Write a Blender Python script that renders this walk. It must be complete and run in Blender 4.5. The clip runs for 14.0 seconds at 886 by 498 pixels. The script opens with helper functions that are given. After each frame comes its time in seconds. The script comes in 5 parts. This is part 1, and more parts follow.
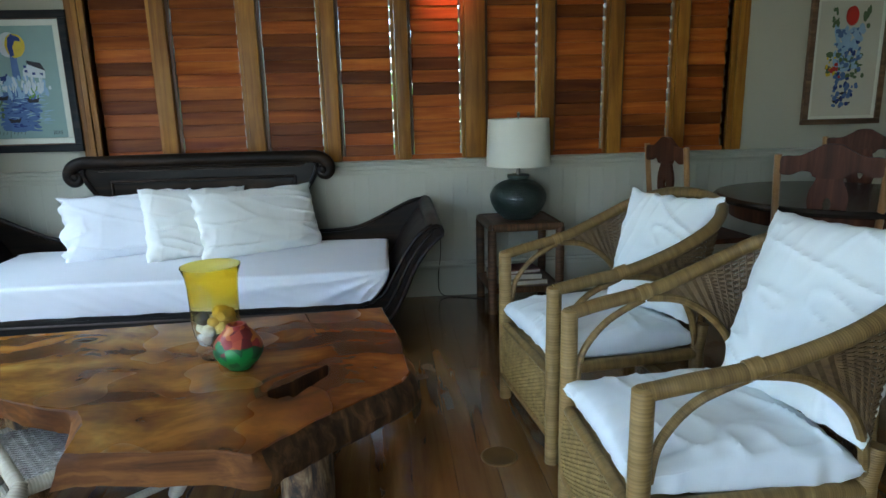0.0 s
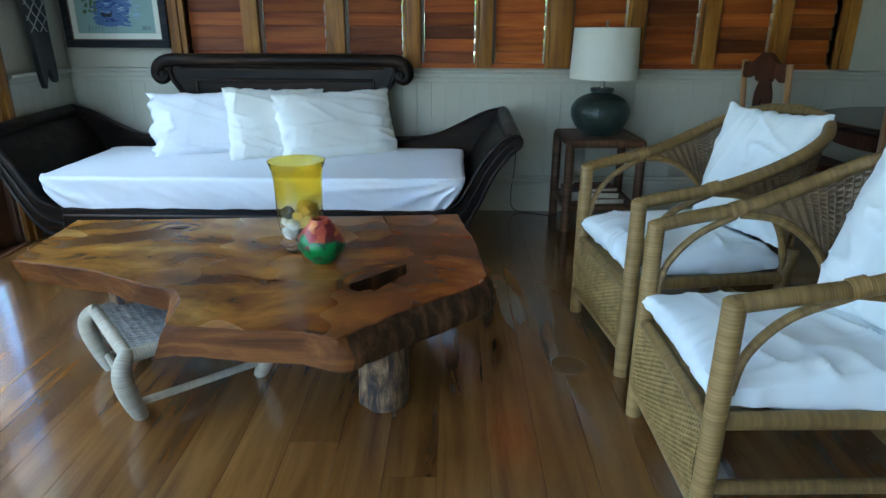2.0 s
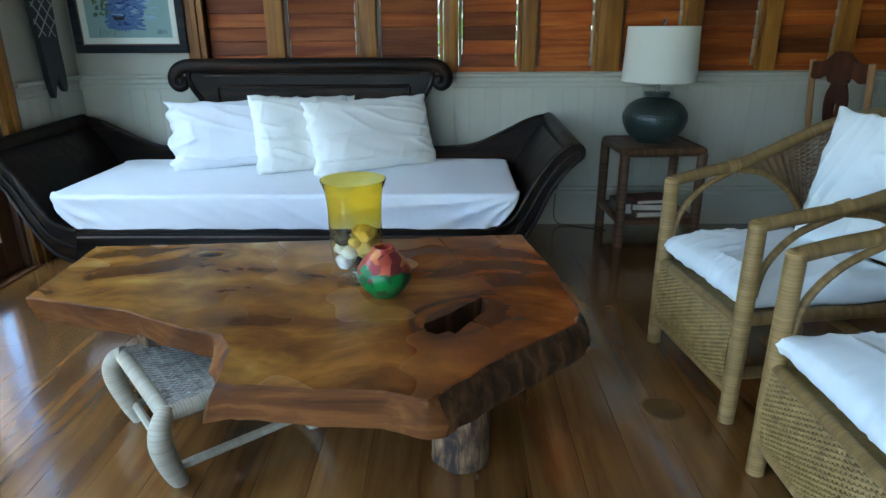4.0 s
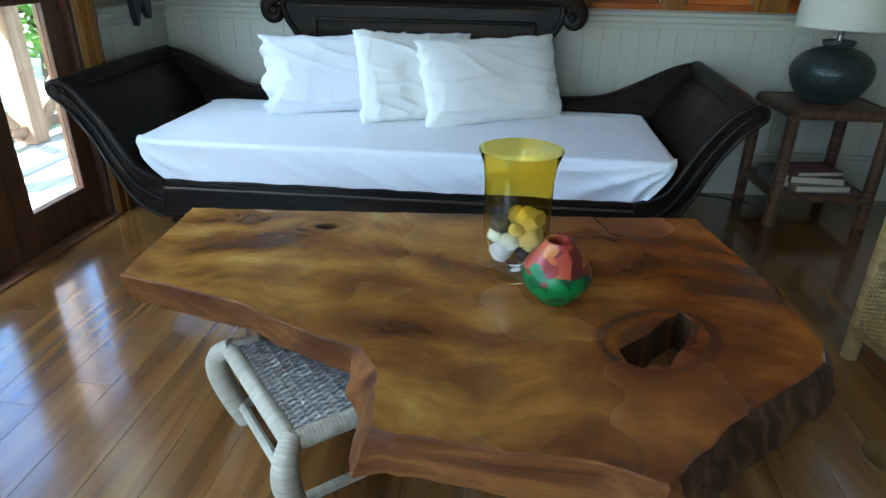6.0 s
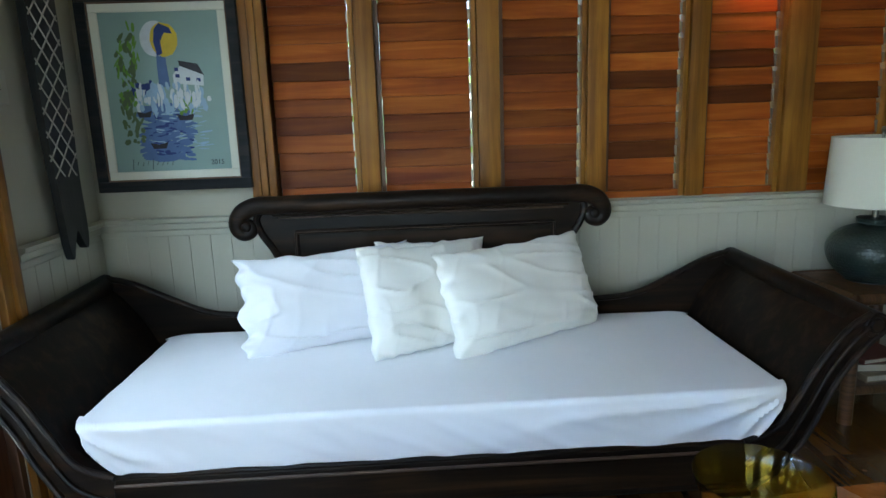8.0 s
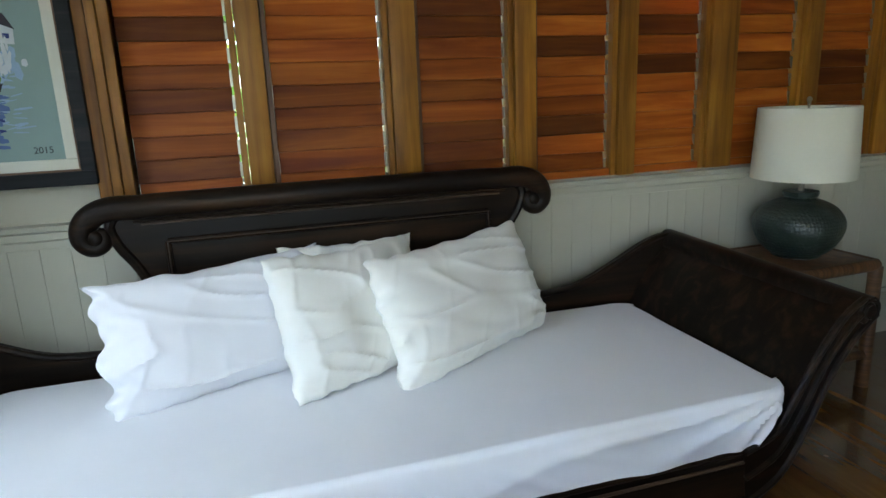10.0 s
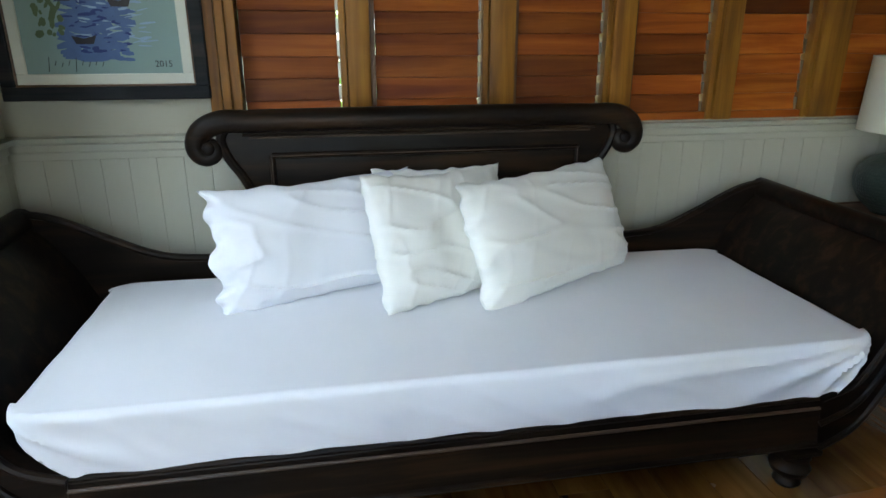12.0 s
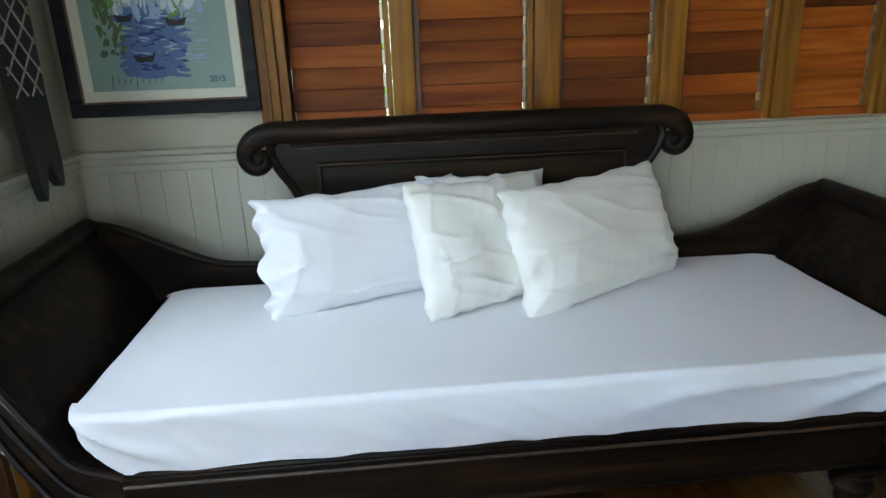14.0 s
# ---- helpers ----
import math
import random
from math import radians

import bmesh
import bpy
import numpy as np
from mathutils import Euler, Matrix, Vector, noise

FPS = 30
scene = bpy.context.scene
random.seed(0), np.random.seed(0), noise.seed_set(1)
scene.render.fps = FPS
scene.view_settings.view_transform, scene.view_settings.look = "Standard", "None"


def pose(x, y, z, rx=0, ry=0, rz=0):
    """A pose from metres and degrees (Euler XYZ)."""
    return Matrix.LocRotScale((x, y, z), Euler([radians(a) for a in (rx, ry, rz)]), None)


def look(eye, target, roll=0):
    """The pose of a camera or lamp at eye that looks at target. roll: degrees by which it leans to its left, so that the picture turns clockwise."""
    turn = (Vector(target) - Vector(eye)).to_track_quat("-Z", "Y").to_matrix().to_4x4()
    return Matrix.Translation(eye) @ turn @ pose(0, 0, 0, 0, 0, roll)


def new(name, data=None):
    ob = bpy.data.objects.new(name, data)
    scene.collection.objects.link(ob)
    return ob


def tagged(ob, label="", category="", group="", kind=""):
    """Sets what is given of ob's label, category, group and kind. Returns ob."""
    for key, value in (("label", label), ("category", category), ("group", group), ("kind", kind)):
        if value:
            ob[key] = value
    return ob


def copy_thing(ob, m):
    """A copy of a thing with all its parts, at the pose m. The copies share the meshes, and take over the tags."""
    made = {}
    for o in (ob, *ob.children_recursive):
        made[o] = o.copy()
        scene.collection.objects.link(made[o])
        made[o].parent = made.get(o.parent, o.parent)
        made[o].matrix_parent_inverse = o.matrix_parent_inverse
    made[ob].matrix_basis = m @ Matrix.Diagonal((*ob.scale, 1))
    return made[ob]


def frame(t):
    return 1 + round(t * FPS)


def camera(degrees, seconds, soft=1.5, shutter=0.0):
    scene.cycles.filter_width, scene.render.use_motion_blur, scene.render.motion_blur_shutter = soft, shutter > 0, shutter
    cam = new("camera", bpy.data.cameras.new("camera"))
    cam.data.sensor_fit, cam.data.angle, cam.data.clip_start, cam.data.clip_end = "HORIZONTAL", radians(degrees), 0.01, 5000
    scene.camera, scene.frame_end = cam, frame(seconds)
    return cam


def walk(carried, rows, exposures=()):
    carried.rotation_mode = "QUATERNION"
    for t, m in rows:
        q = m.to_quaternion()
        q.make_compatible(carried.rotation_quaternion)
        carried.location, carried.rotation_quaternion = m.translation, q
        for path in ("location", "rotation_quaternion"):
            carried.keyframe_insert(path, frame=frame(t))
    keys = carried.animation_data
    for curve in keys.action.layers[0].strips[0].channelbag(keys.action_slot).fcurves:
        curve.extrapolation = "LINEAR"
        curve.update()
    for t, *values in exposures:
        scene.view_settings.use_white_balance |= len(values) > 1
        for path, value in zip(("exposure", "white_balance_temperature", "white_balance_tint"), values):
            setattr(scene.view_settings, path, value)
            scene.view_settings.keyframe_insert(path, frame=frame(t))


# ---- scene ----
cam = camera(70.1, 14.0)
PATH = [
    (0, (1.65, 0.359, 1.273), (1.816, 2.301, 0.828), -1.4),
    (0.5, (1.636, 0.343, 1.272), (1.883, 2.272, 0.808), -1.6),
    (1, (1.637, 0.324, 1.241), (1.871, 2.239, 0.714), -1.7),
    (1.5, (1.637, 0.309, 1.238), (1.768, 2.219, 0.658), -1.2),
    (2, (1.584, 0.351, 1.218), (1.551, 2.231, 0.536), 0.2),
    (2.5, (1.563, 0.527, 1.204), (1.505, 2.41, 0.532), -0.1),
    (2.7, (1.53, 0.592, 1.198), (1.46, 2.48, 0.542), 0.3),
    (4.8, (1.175, 0.682, 1.19), (1.165, 2.551, 0.476), -0.7),
    (5, (1.13, 0.706, 1.187), (0.984, 2.55, 0.426), 0.7),
    (5.5, (1.076, 0.89, 1.183), (0.858, 2.72, 0.405), -0.7),
    (6, (0.989, 1.072, 1.169), (0.805, 2.874, 0.322), 0.9),
    (6.5, (0.8, 1.153, 1.233), (0.785, 3.071, 0.665), 2.3),
    (7, (0.659, 1.251, 1.301), (0.618, 3.202, 0.863), 2.5),
    (7.2, (0.627, 1.34, 1.314), (0.586, 3.3, 0.92), 0.3),
    (9.3, (0.33, 2.132, 1.293), (0.617, 4.066, 0.872), -0.3),
    (9.5, (0.317, 2.178, 1.276), (0.678, 4.102, 0.863), -0.7),
    (10, (0.278, 2.188, 1.286), (0.83, 4.051, 0.811), -2.3),
    (10.5, (0.21, 2.181, 1.275), (0.715, 4.043, 0.746), -1.7),
    (11, (0.203, 2.15, 1.258), (0.741, 3.986, 0.676), -1.3),
    (11.5, (0.169, 2.129, 1.21), (0.569, 3.994, 0.607), -0.8),
    (12, (0.194, 2.124, 1.236), (0.528, 3.994, 0.61), -0.1),
    (12.5, (0.197, 2.134, 1.257), (0.494, 4.016, 0.65), -1.4),
    (13, (0.187, 2.132, 1.253), (0.482, 4.009, 0.631), -0.4),
    (13.5, (0.216, 2.122, 1.272), (0.48, 3.996, 0.625), -1.3),
    (14, (0.247, 2.115, 1.247), (0.395, 4.013, 0.634), -2.1),
]
walk(cam, [(t, look(eye, target, roll)) for t, eye, target, roll in PATH], [(0, 3.12, 5400, 7), (1.2, 3.12, 4950, 2), (2.7, 3.2, 5000, 4), (7.2, 3.2, 5200, 4), (9.3, 3.06, 5980, 10), (14, 3.06, 5980, 10)])

# ---- world, sun, large lights ----
SUN_DIR = Vector((-0.35, -0.5, 0.80)).normalized()
world = bpy.data.worlds.new("world")
scene.world = world
world.use_nodes = True
wn = world.node_tree.nodes
sky = wn.new("ShaderNodeTexSky")
sky.sky_type = 'NISHITA'
sky.sun_disc = False
sky.sun_elevation = math.asin(SUN_DIR.z)
sky.sun_rotation = math.atan2(SUN_DIR.x, SUN_DIR.y)
world.node_tree.links.new(sky.outputs[0], wn["Background"].inputs[0])
wn["Background"].inputs[1].default_value = 0.15
sun_data = bpy.data.lights.new("sun", 'SUN')
sun_data.energy, sun_data.angle, sun_data.color = 5.0, radians(0.5), (1.0, 0.95, 0.88)
sun = new("sun", sun_data)
sun.matrix_world = look(SUN_DIR * 30, (0, 0, 0))


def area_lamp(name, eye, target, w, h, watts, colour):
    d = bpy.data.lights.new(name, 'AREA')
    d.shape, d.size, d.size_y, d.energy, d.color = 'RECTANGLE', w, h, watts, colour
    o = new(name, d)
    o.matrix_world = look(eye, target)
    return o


# lamps standing in for daylight behind the walk: unseen doorway, added west opening
area_lamp("daylight_south", (0.3, -2.15, 1.15), (0.5, 3.0, 0.9), 1.15, 2.0, 0.7, (0.66, 0.84, 1.0))
area_lamp("west_fill", (-0.855, -0.1, 1.1), (3.0, 0.3, 0.8), 1.9, 1.9, 1.55, (0.68, 0.85, 1.0))
# added lamp under the eave, stands in for sky light through the glazed doors
area_lamp("door_fill", (-1.62, 2.35, 2.50), (0.1, 2.25, 0.0), 2.0, 0.7, 11.5, (0.82, 0.94, 1.0))
# warm ceiling-side lamp above the louvres
glow = bpy.data.lights.new("sconce_bulb", 'SPOT')
glow.energy, glow.color, glow.shadow_soft_size = 1.6, (1.0, 0.17, 0.04), 0.03
glow.spot_size, glow.spot_blend = radians(80), 1.0
new("sconce_bulb", glow).matrix_world = look((2.05, 4.33, 2.17), (2.08, 4.53, 2.0))

# ---- mesh helpers ----
def box(bm, x0, x1, y0, y1, z0, z1, bevel=0.0, m=None):
    r = bmesh.ops.create_cube(bm, size=1.0)
    vs = r["verts"]
    for v in vs:
        v.co = Vector(((x0 + x1) / 2 + v.co.x * (x1 - x0), (y0 + y1) / 2 + v.co.y * (y1 - y0), (z0 + z1) / 2 + v.co.z * (z1 - z0)))
    if bevel:
        es = list({e for v in vs for e in v.link_edges})
        rb = bmesh.ops.bevel(bm, geom=es, offset=bevel, segments=2, profile=0.6, affect='EDGES')
        vs = list({v for f in rb["faces"] for v in f.verts} | {v for v in vs if v.is_valid})
    if m is not None:
        bmesh.ops.transform(bm, matrix=m, verts=vs)
    return vs


def bm_box(x0, x1, y0, y1, z0, z1, bevel=0.0, m=None):
    bm = bmesh.new()
    bm.faces.layers.int.new("flat_sided")
    box(bm, x0, x1, y0, y1, z0, z1, bevel, m)
    return bm


def to_mesh(name, bm, mats, smooth=True):
    me = bpy.data.meshes.new(name)
    bmesh.ops.recalc_face_normals(bm, faces=bm.faces)
    smooth = smooth and bm.faces.layers.int.get("flat_sided") is None
    bm.to_mesh(me)
    bm.free()
    for mt in (mats if isinstance(mats, (list, tuple)) else [mats]):
        me.materials.append(mt)
    if smooth:
        me.shade_smooth()
        me.set_sharp_from_angle(angle=radians(40))
    if smooth and name == "tabletop":
        for p in me.polygons:
            p.use_smooth = abs(p.normal.z) < 0.99
    return me


def part(name, bm, mats, parent=None, label="", smooth=True):
    """One mesh object, under a thing or a part when there is one."""
    o = new(name, to_mesh(name, bm, mats, smooth))
    if parent is not None:
        o.parent = parent
    if label:
        o["label"] = label
    return o


def thing(name, x=0, y=0, z=0, rz=0, label="", category="", group="", kind=""):
    o = new(name)
    o.empty_display_size = 0.1
    o.matrix_basis = pose(x, y, z, 0, 0, rz)
    return tagged(o, label, category, group, kind)


def prism(bm, outline, axis, a, b):
    """A closed outline extruded along an axis from a to b. The outline is in the two other axes, in order."""
    def p(u, v, w):
        return {"x": (w, u, v), "y": (u, w, v), "z": (u, v, w)}[axis]
    lo = [bm.verts.new(p(u, v, a)) for u, v in outline]
    hi = [bm.verts.new(p(u, v, b)) for u, v in outline]
    n = len(outline)
    for i in range(n):
        bm.faces.new((lo[i], lo[(i + 1) % n], hi[(i + 1) % n], hi[i]))
    for ring in (lo, hi):
        e = [bm.edges.get((ring[i], ring[(i + 1) % n])) for i in range(n)]
        bmesh.ops.triangle_fill(bm, edges=e, use_beauty=True)
    return lo + hi


def spline(pts, n, closed=False):
    """Catmull-Rom points through pts, n steps a span."""
    P = [Vector(p) for p in pts]
    out, m = [], len(P)
    for i in range(m if closed else m - 1):
        if closed:
            a, b, c, d = P[i - 1], P[i], P[(i + 1) % m], P[(i + 2) % m]
        else:
            a, b, c, d = P[max(i - 1, 0)], P[i], P[i + 1], P[min(i + 2, m - 1)]
        for k in range(n):
            t = k / n
            out.append(0.5 * ((2 * b) + (c - a) * t + (2 * a - 5 * b + 4 * c - d) * t * t + (3 * b - a - 3 * c + d) * t ** 3))
    if not closed:
        out.append(P[-1])
    return out


def tube(bm, pts, radius, seg=10, closed=False, squash=1.0):
    """A rod along a polyline, with UV v in metres along it. radius: a number or one a point."""
    uv = bm.loops.layers.uv.verify()
    P = [Vector(p) for p in pts]
    n = len(P)
    rad = radius if isinstance(radius, (list, tuple)) else [radius] * n
    rings, lens, total = [], [], 0.0
    up = None
    for i in range(n):
        t = (P[(i + 1) % n] - P[i - 1]) if closed else (P[min(i + 1, n - 1)] - P[max(i - 1, 0)])
        t.normalize()
        if up is None:
            up = Vector((0, 0, 1)) if abs(t.z) < 0.9 else Vector((0, 1, 0))
        side = t.cross(up).normalized()
        up = side.cross(t).normalized()
        if i:
            total += (P[i] - P[i - 1]).length
        lens.append(total)
        rings.append([bm.verts.new(P[i] + rad[i] * (math.cos(2 * math.pi * k / seg) * side + squash * math.sin(2 * math.pi * k / seg) * up)) for k in range(seg)])
    for i in range(n if closed else n - 1):
        j = (i + 1) % n
        v1 = lens[i]
        v2 = lens[j] if j else total + (P[0] - P[-1]).length
        for k in range(seg):
            f = bm.faces.new((rings[i][k], rings[i][(k + 1) % seg], rings[j][(k + 1) % seg], rings[j][k]))
            for lp, (u, v) in zip(f.loops, ((k, v1), (k + 1, v1), (k + 1, v2), (k, v2))):
                lp[uv].uv = (u / seg, v)
    if not closed:
        bm.faces.new(rings[0][::-1])
        bm.faces.new(rings[-1])


def rod(pts, radius, seg=10, closed=False, squash=1.0):
    bm = bmesh.new()
    tube(bm, pts, radius, seg, closed, squash)
    return bm


def lathe(profile, seg=32, cx=0, cy=0, cz=0, bm=None):
    """A turned body from (radius, height) pairs."""
    bm = bm or bmesh.new()
    rings = []
    for r, z in profile:
        if r < 1e-5:
            rings.append([bm.verts.new((cx, cy, cz + z))])
        else:
            rings.append([bm.verts.new((cx + r * math.cos(2 * math.pi * k / seg), cy + r * math.sin(2 * math.pi * k / seg), cz + z)) for k in range(seg)])
    for a, b in zip(rings, rings[1:]):
        for k in range(seg):
            q = (k + 1) % seg
            if len(a) == 1 and len(b) == 1:
                continue
            if len(a) == 1:
                bm.faces.new((a[0], b[q], b[k]))
            elif len(b) == 1:
                bm.faces.new((a[k], a[q], b[0]))
            else:
                bm.faces.new((a[k], a[q], b[q], b[k]))
    return bm


def weave(name, surf, rows, stakes, mats, parent, width=0.0035, depth=0.003, label=""):
    """Woven strands on surf(u, v) -> point: rows go along u over and under upright stakes."""
    vs, fs = [], []
    n = stakes * 2 + 1
    for j in range(rows):
        v = (j + 0.5) / rows
        base = len(vs)
        for i in range(n):
            u = i / (n - 1)
            p = Vector(surf(u, v))
            du = Vector(surf(min(u + 0.01, 1), v)) - Vector(surf(max(u - 0.01, 0), v))
            dv = Vector(surf(u, min(v + 0.01, 1))) - Vector(surf(u, max(v - 0.01, 0)))
            nn = du.cross(dv).normalized()
            dv.normalize()
            s = depth * (1 if (i // 2 + j) % 2 else -1) * (1 if i % 2 else 0)
            w = width * (0.9 + 0.25 * noise.noise((i * 0.7, j * 1.3, 3.1)))
            c = p + nn * s + dv * width * 0.25 * noise.noise((i * 0.35, j * 2.1, 8.0))
            for a, b in ((-1, -0.45), (1, -0.45), (1, 0.45), (-1, 0.45)):
                vs.append(c + dv * w * a + nn * depth * b)
        for i in range(n - 1):
            for k in range(4):
                q = (k + 1) % 4
                fs.append((base + i * 4 + k, base + i * 4 + q, base + i * 4 + 4 + q, base + i * 4 + 4 + k))
    me = bpy.data.meshes.new(name)
    me.from_pydata([tuple(v) for v in vs], [], fs)
    me.materials.append(mats)
    me.update()
    o = new(name, me)
    o.parent = parent
    o["kind"] = "stuff"
    if label:
        o["label"] = label
    # the upright stakes that carry the strands
    bm = bmesh.new()
    for i in range(1, stakes * 2, 2):
        tube(bm, [surf(i / (n - 1), k / 8) for k in range(9)], depth * 0.8, 5)
    st = part("stake_lattice", bm, mats, parent)
    st["kind"] = "stuff"
    return o


# ---- materials ----
def nodes_of(name):
    m = bpy.data.materials.new(name)
    m.use_nodes = True
    nt = m.node_tree
    return m, nt.nodes, nt.links, nt.nodes["Principled BSDF"]


def mapped(N, L, source, scale):
    tc = N.new("ShaderNodeTexCoord")
    mp = N.new("ShaderNodeMapping")
    mp.inputs["Scale"].default_value = scale
    L.new(tc.outputs[source], mp.inputs["Vector"])
    return mp.outputs["Vector"]


def noise_tex(N, L, vec, scale, detail=4, rough=0.6, distortion=0.0):
    t = N.new("ShaderNodeTexNoise")
    t.inputs["Scale"].default_value, t.inputs["Detail"].default_value = scale, detail
    t.inputs["Roughness"].default_value, t.inputs["Distortion"].default_value = rough, distortion
    L.new(vec, t.inputs["Vector"])
    return t.outputs["Fac"]


def ramp(N, L, fac, stops):
    r = N.new("ShaderNodeValToRGB")
    e = r.color_ramp.elements
    while len(e) < len(stops):
        e.new(0.5)
    for el, (pos, c) in zip(e, stops):
        el.position, el.color = pos, (*c, 1)
    L.new(fac, r.inputs["Fac"])
    return r.outputs["Color"]


def mix(N, L, a, b, fac, mode='MIX'):
    x = N.new("ShaderNodeMix")
    x.data_type, x.blend_type = 'RGBA', mode
    for k, v in ((6, a), (7, b), (0, fac)):
        if isinstance(v, (int, float)):
            x.inputs[k].default_value = v
        elif isinstance(v, tuple):
            x.inputs[k].default_value = (*v, 1)
        else:
            L.new(v, x.inputs[k])
    return x.outputs[2]


def math_node(N, L, op, a, b):
    x = N.new("ShaderNodeMath")
    x.operation = op
    for k, v in ((0, a), (1, b)):
        if isinstance(v, (int, float)):
            x.inputs[k].default_value = v
        else:
            L.new(v, x.inputs[k])
    return x.outputs[0]


def bump(N, L, bsdf, height, strength, distance=0.002):
    b = N.new("ShaderNodeBump")
    b.inputs["Strength"].default_value, b.inputs["Distance"].default_value = strength, distance
    L.new(height, b.inputs["Height"])
    L.new(b.outputs["Normal"], bsdf.inputs["Normal"])


def wood(name, dark, mid, light, axis="x", rough=0.4, grain=1.0, vary=0.35, coat=0.0, bumpy=0.25, spec=0.5, gloss_vary=0.3, spots=0.45, coat_rough=0.2):
    """Grained wood; the grain runs along one axis; every piece takes its own tone."""
    m, N, L, B = nodes_of(name)
    s = {"x": (1.5, 22, 22), "y": (22, 1.5, 22), "z": (22, 22, 1.5)}[axis]
    tc = N.new("ShaderNodeTexCoord")
    oi = N.new("ShaderNodeObjectInfo")
    add = N.new("ShaderNodeVectorMath")
    add.operation = 'MULTIPLY_ADD'
    L.new(oi.outputs["Random"], add.inputs[0])
    add.inputs[1].default_value = (37, 53, 71)
    L.new(tc.outputs["Object"], add.inputs[2])
    mp = N.new("ShaderNodeMapping")
    mp.inputs["Scale"].default_value = [v * grain for v in s]
    L.new(add.outputs[0], mp.inputs["Vector"])
    vec = mp.outputs["Vector"]
    g = noise_tex(N, L, vec, 1.0, 5, 0.6, 0.6)
    fine = noise_tex(N, L, vec, 5.0, 3, 0.6)
    c = ramp(N, L, g, [(0.28, dark), (0.5, mid), (0.72, light)])
    mp2 = N.new("ShaderNodeMapping")
    mp2.inputs["Scale"].default_value = (2.2, 2.2, 2.2)
    L.new(add.outputs[0], mp2.inputs["Vector"])
    blot = noise_tex(N, L, mp2.outputs["Vector"], 1.3, 3)
    c = mix(N, L, c, dark, math_node(N, L, 'MULTIPLY', ramp(N, L, blot, [(0.45, (0, 0, 0)), (0.75, (1, 1, 1))]), spots))
    c = mix(N, L, c, dark, math_node(N, L, 'MULTIPLY', ramp(N, L, fine, [(0.55, (0, 0, 0)), (0.8, (1, 1, 1))]), spots))
    hs = N.new("ShaderNodeHueSaturation")
    L.new(c, hs.inputs["Color"])
    L.new(math_node(N, L, 'MULTIPLY_ADD', oi.outputs["Random"], vary * 2), hs.inputs["Value"])
    hs.inputs["Value"].links[0].from_node.inputs[2].default_value = 1 - vary
    L.new(hs.outputs["Color"], B.inputs["Base Color"])
    r = math_node(N, L, 'MULTIPLY_ADD', blot, gloss_vary)
    r.node.inputs[2].default_value = rough - gloss_vary / 2
    L.new(r, B.inputs["Roughness"])
    B.inputs["Coat Weight"].default_value = coat
    B.inputs["Coat Roughness"].default_value = coat_rough
    B.inputs["Specular IOR Level"].default_value = spec
    bump(N, L, B, g, bumpy, 0.002)
    return m


def paint(name, colour, rough=0.55, dirt=(0.5, 0.42, 0.3), amount=0.18, scale=1.2):
    m, N, L, B = nodes_of(name)
    vec = mapped(N, L, "Object", (1, 1, 1))
    n = noise_tex(N, L, vec, scale, 5, 0.65)
    f = noise_tex(N, L, vec, 60, 2)
    fac = math_node(N, L, 'MULTIPLY', ramp(N, L, n, [(0.45, (0, 0, 0)), (0.85, (1, 1, 1))]), amount)
    L.new(mix(N, L, colour, tuple(a * b for a, b in zip(colour, dirt)), fac), B.inputs["Base Color"])
    B.inputs["Roughness"].default_value = rough
    bump(N, L, B, f, 0.08, 0.001)
    return m


def cloth(name, colour, warm):
    m, N, L, B = nodes_of(name)
    vec = mapped(N, L, "Object", (1, 1, 1))
    n = noise_tex(N, L, vec, 3.0, 4)
    w = noise_tex(N, L, vec, 18.0, 4, 0.55, 0.8)
    f = noise_tex(N, L, mapped(N, L, "Object", (1, 1, 1)), 900, 1)
    L.new(mix(N, L, colour, warm, ramp(N, L, n, [(0.35, (0, 0, 0)), (0.75, (1, 1, 1))])), B.inputs["Base Color"])
    B.inputs["Roughness"].default_value = 0.85
    B.inputs["Sheen Weight"].default_value = 0.15
    h = math_node(N, L, 'MULTIPLY_ADD', f, 0.08)
    L.new(w, h.node.inputs[2])
    bump(N, L, B, h, 0.10, 0.005)
    return m


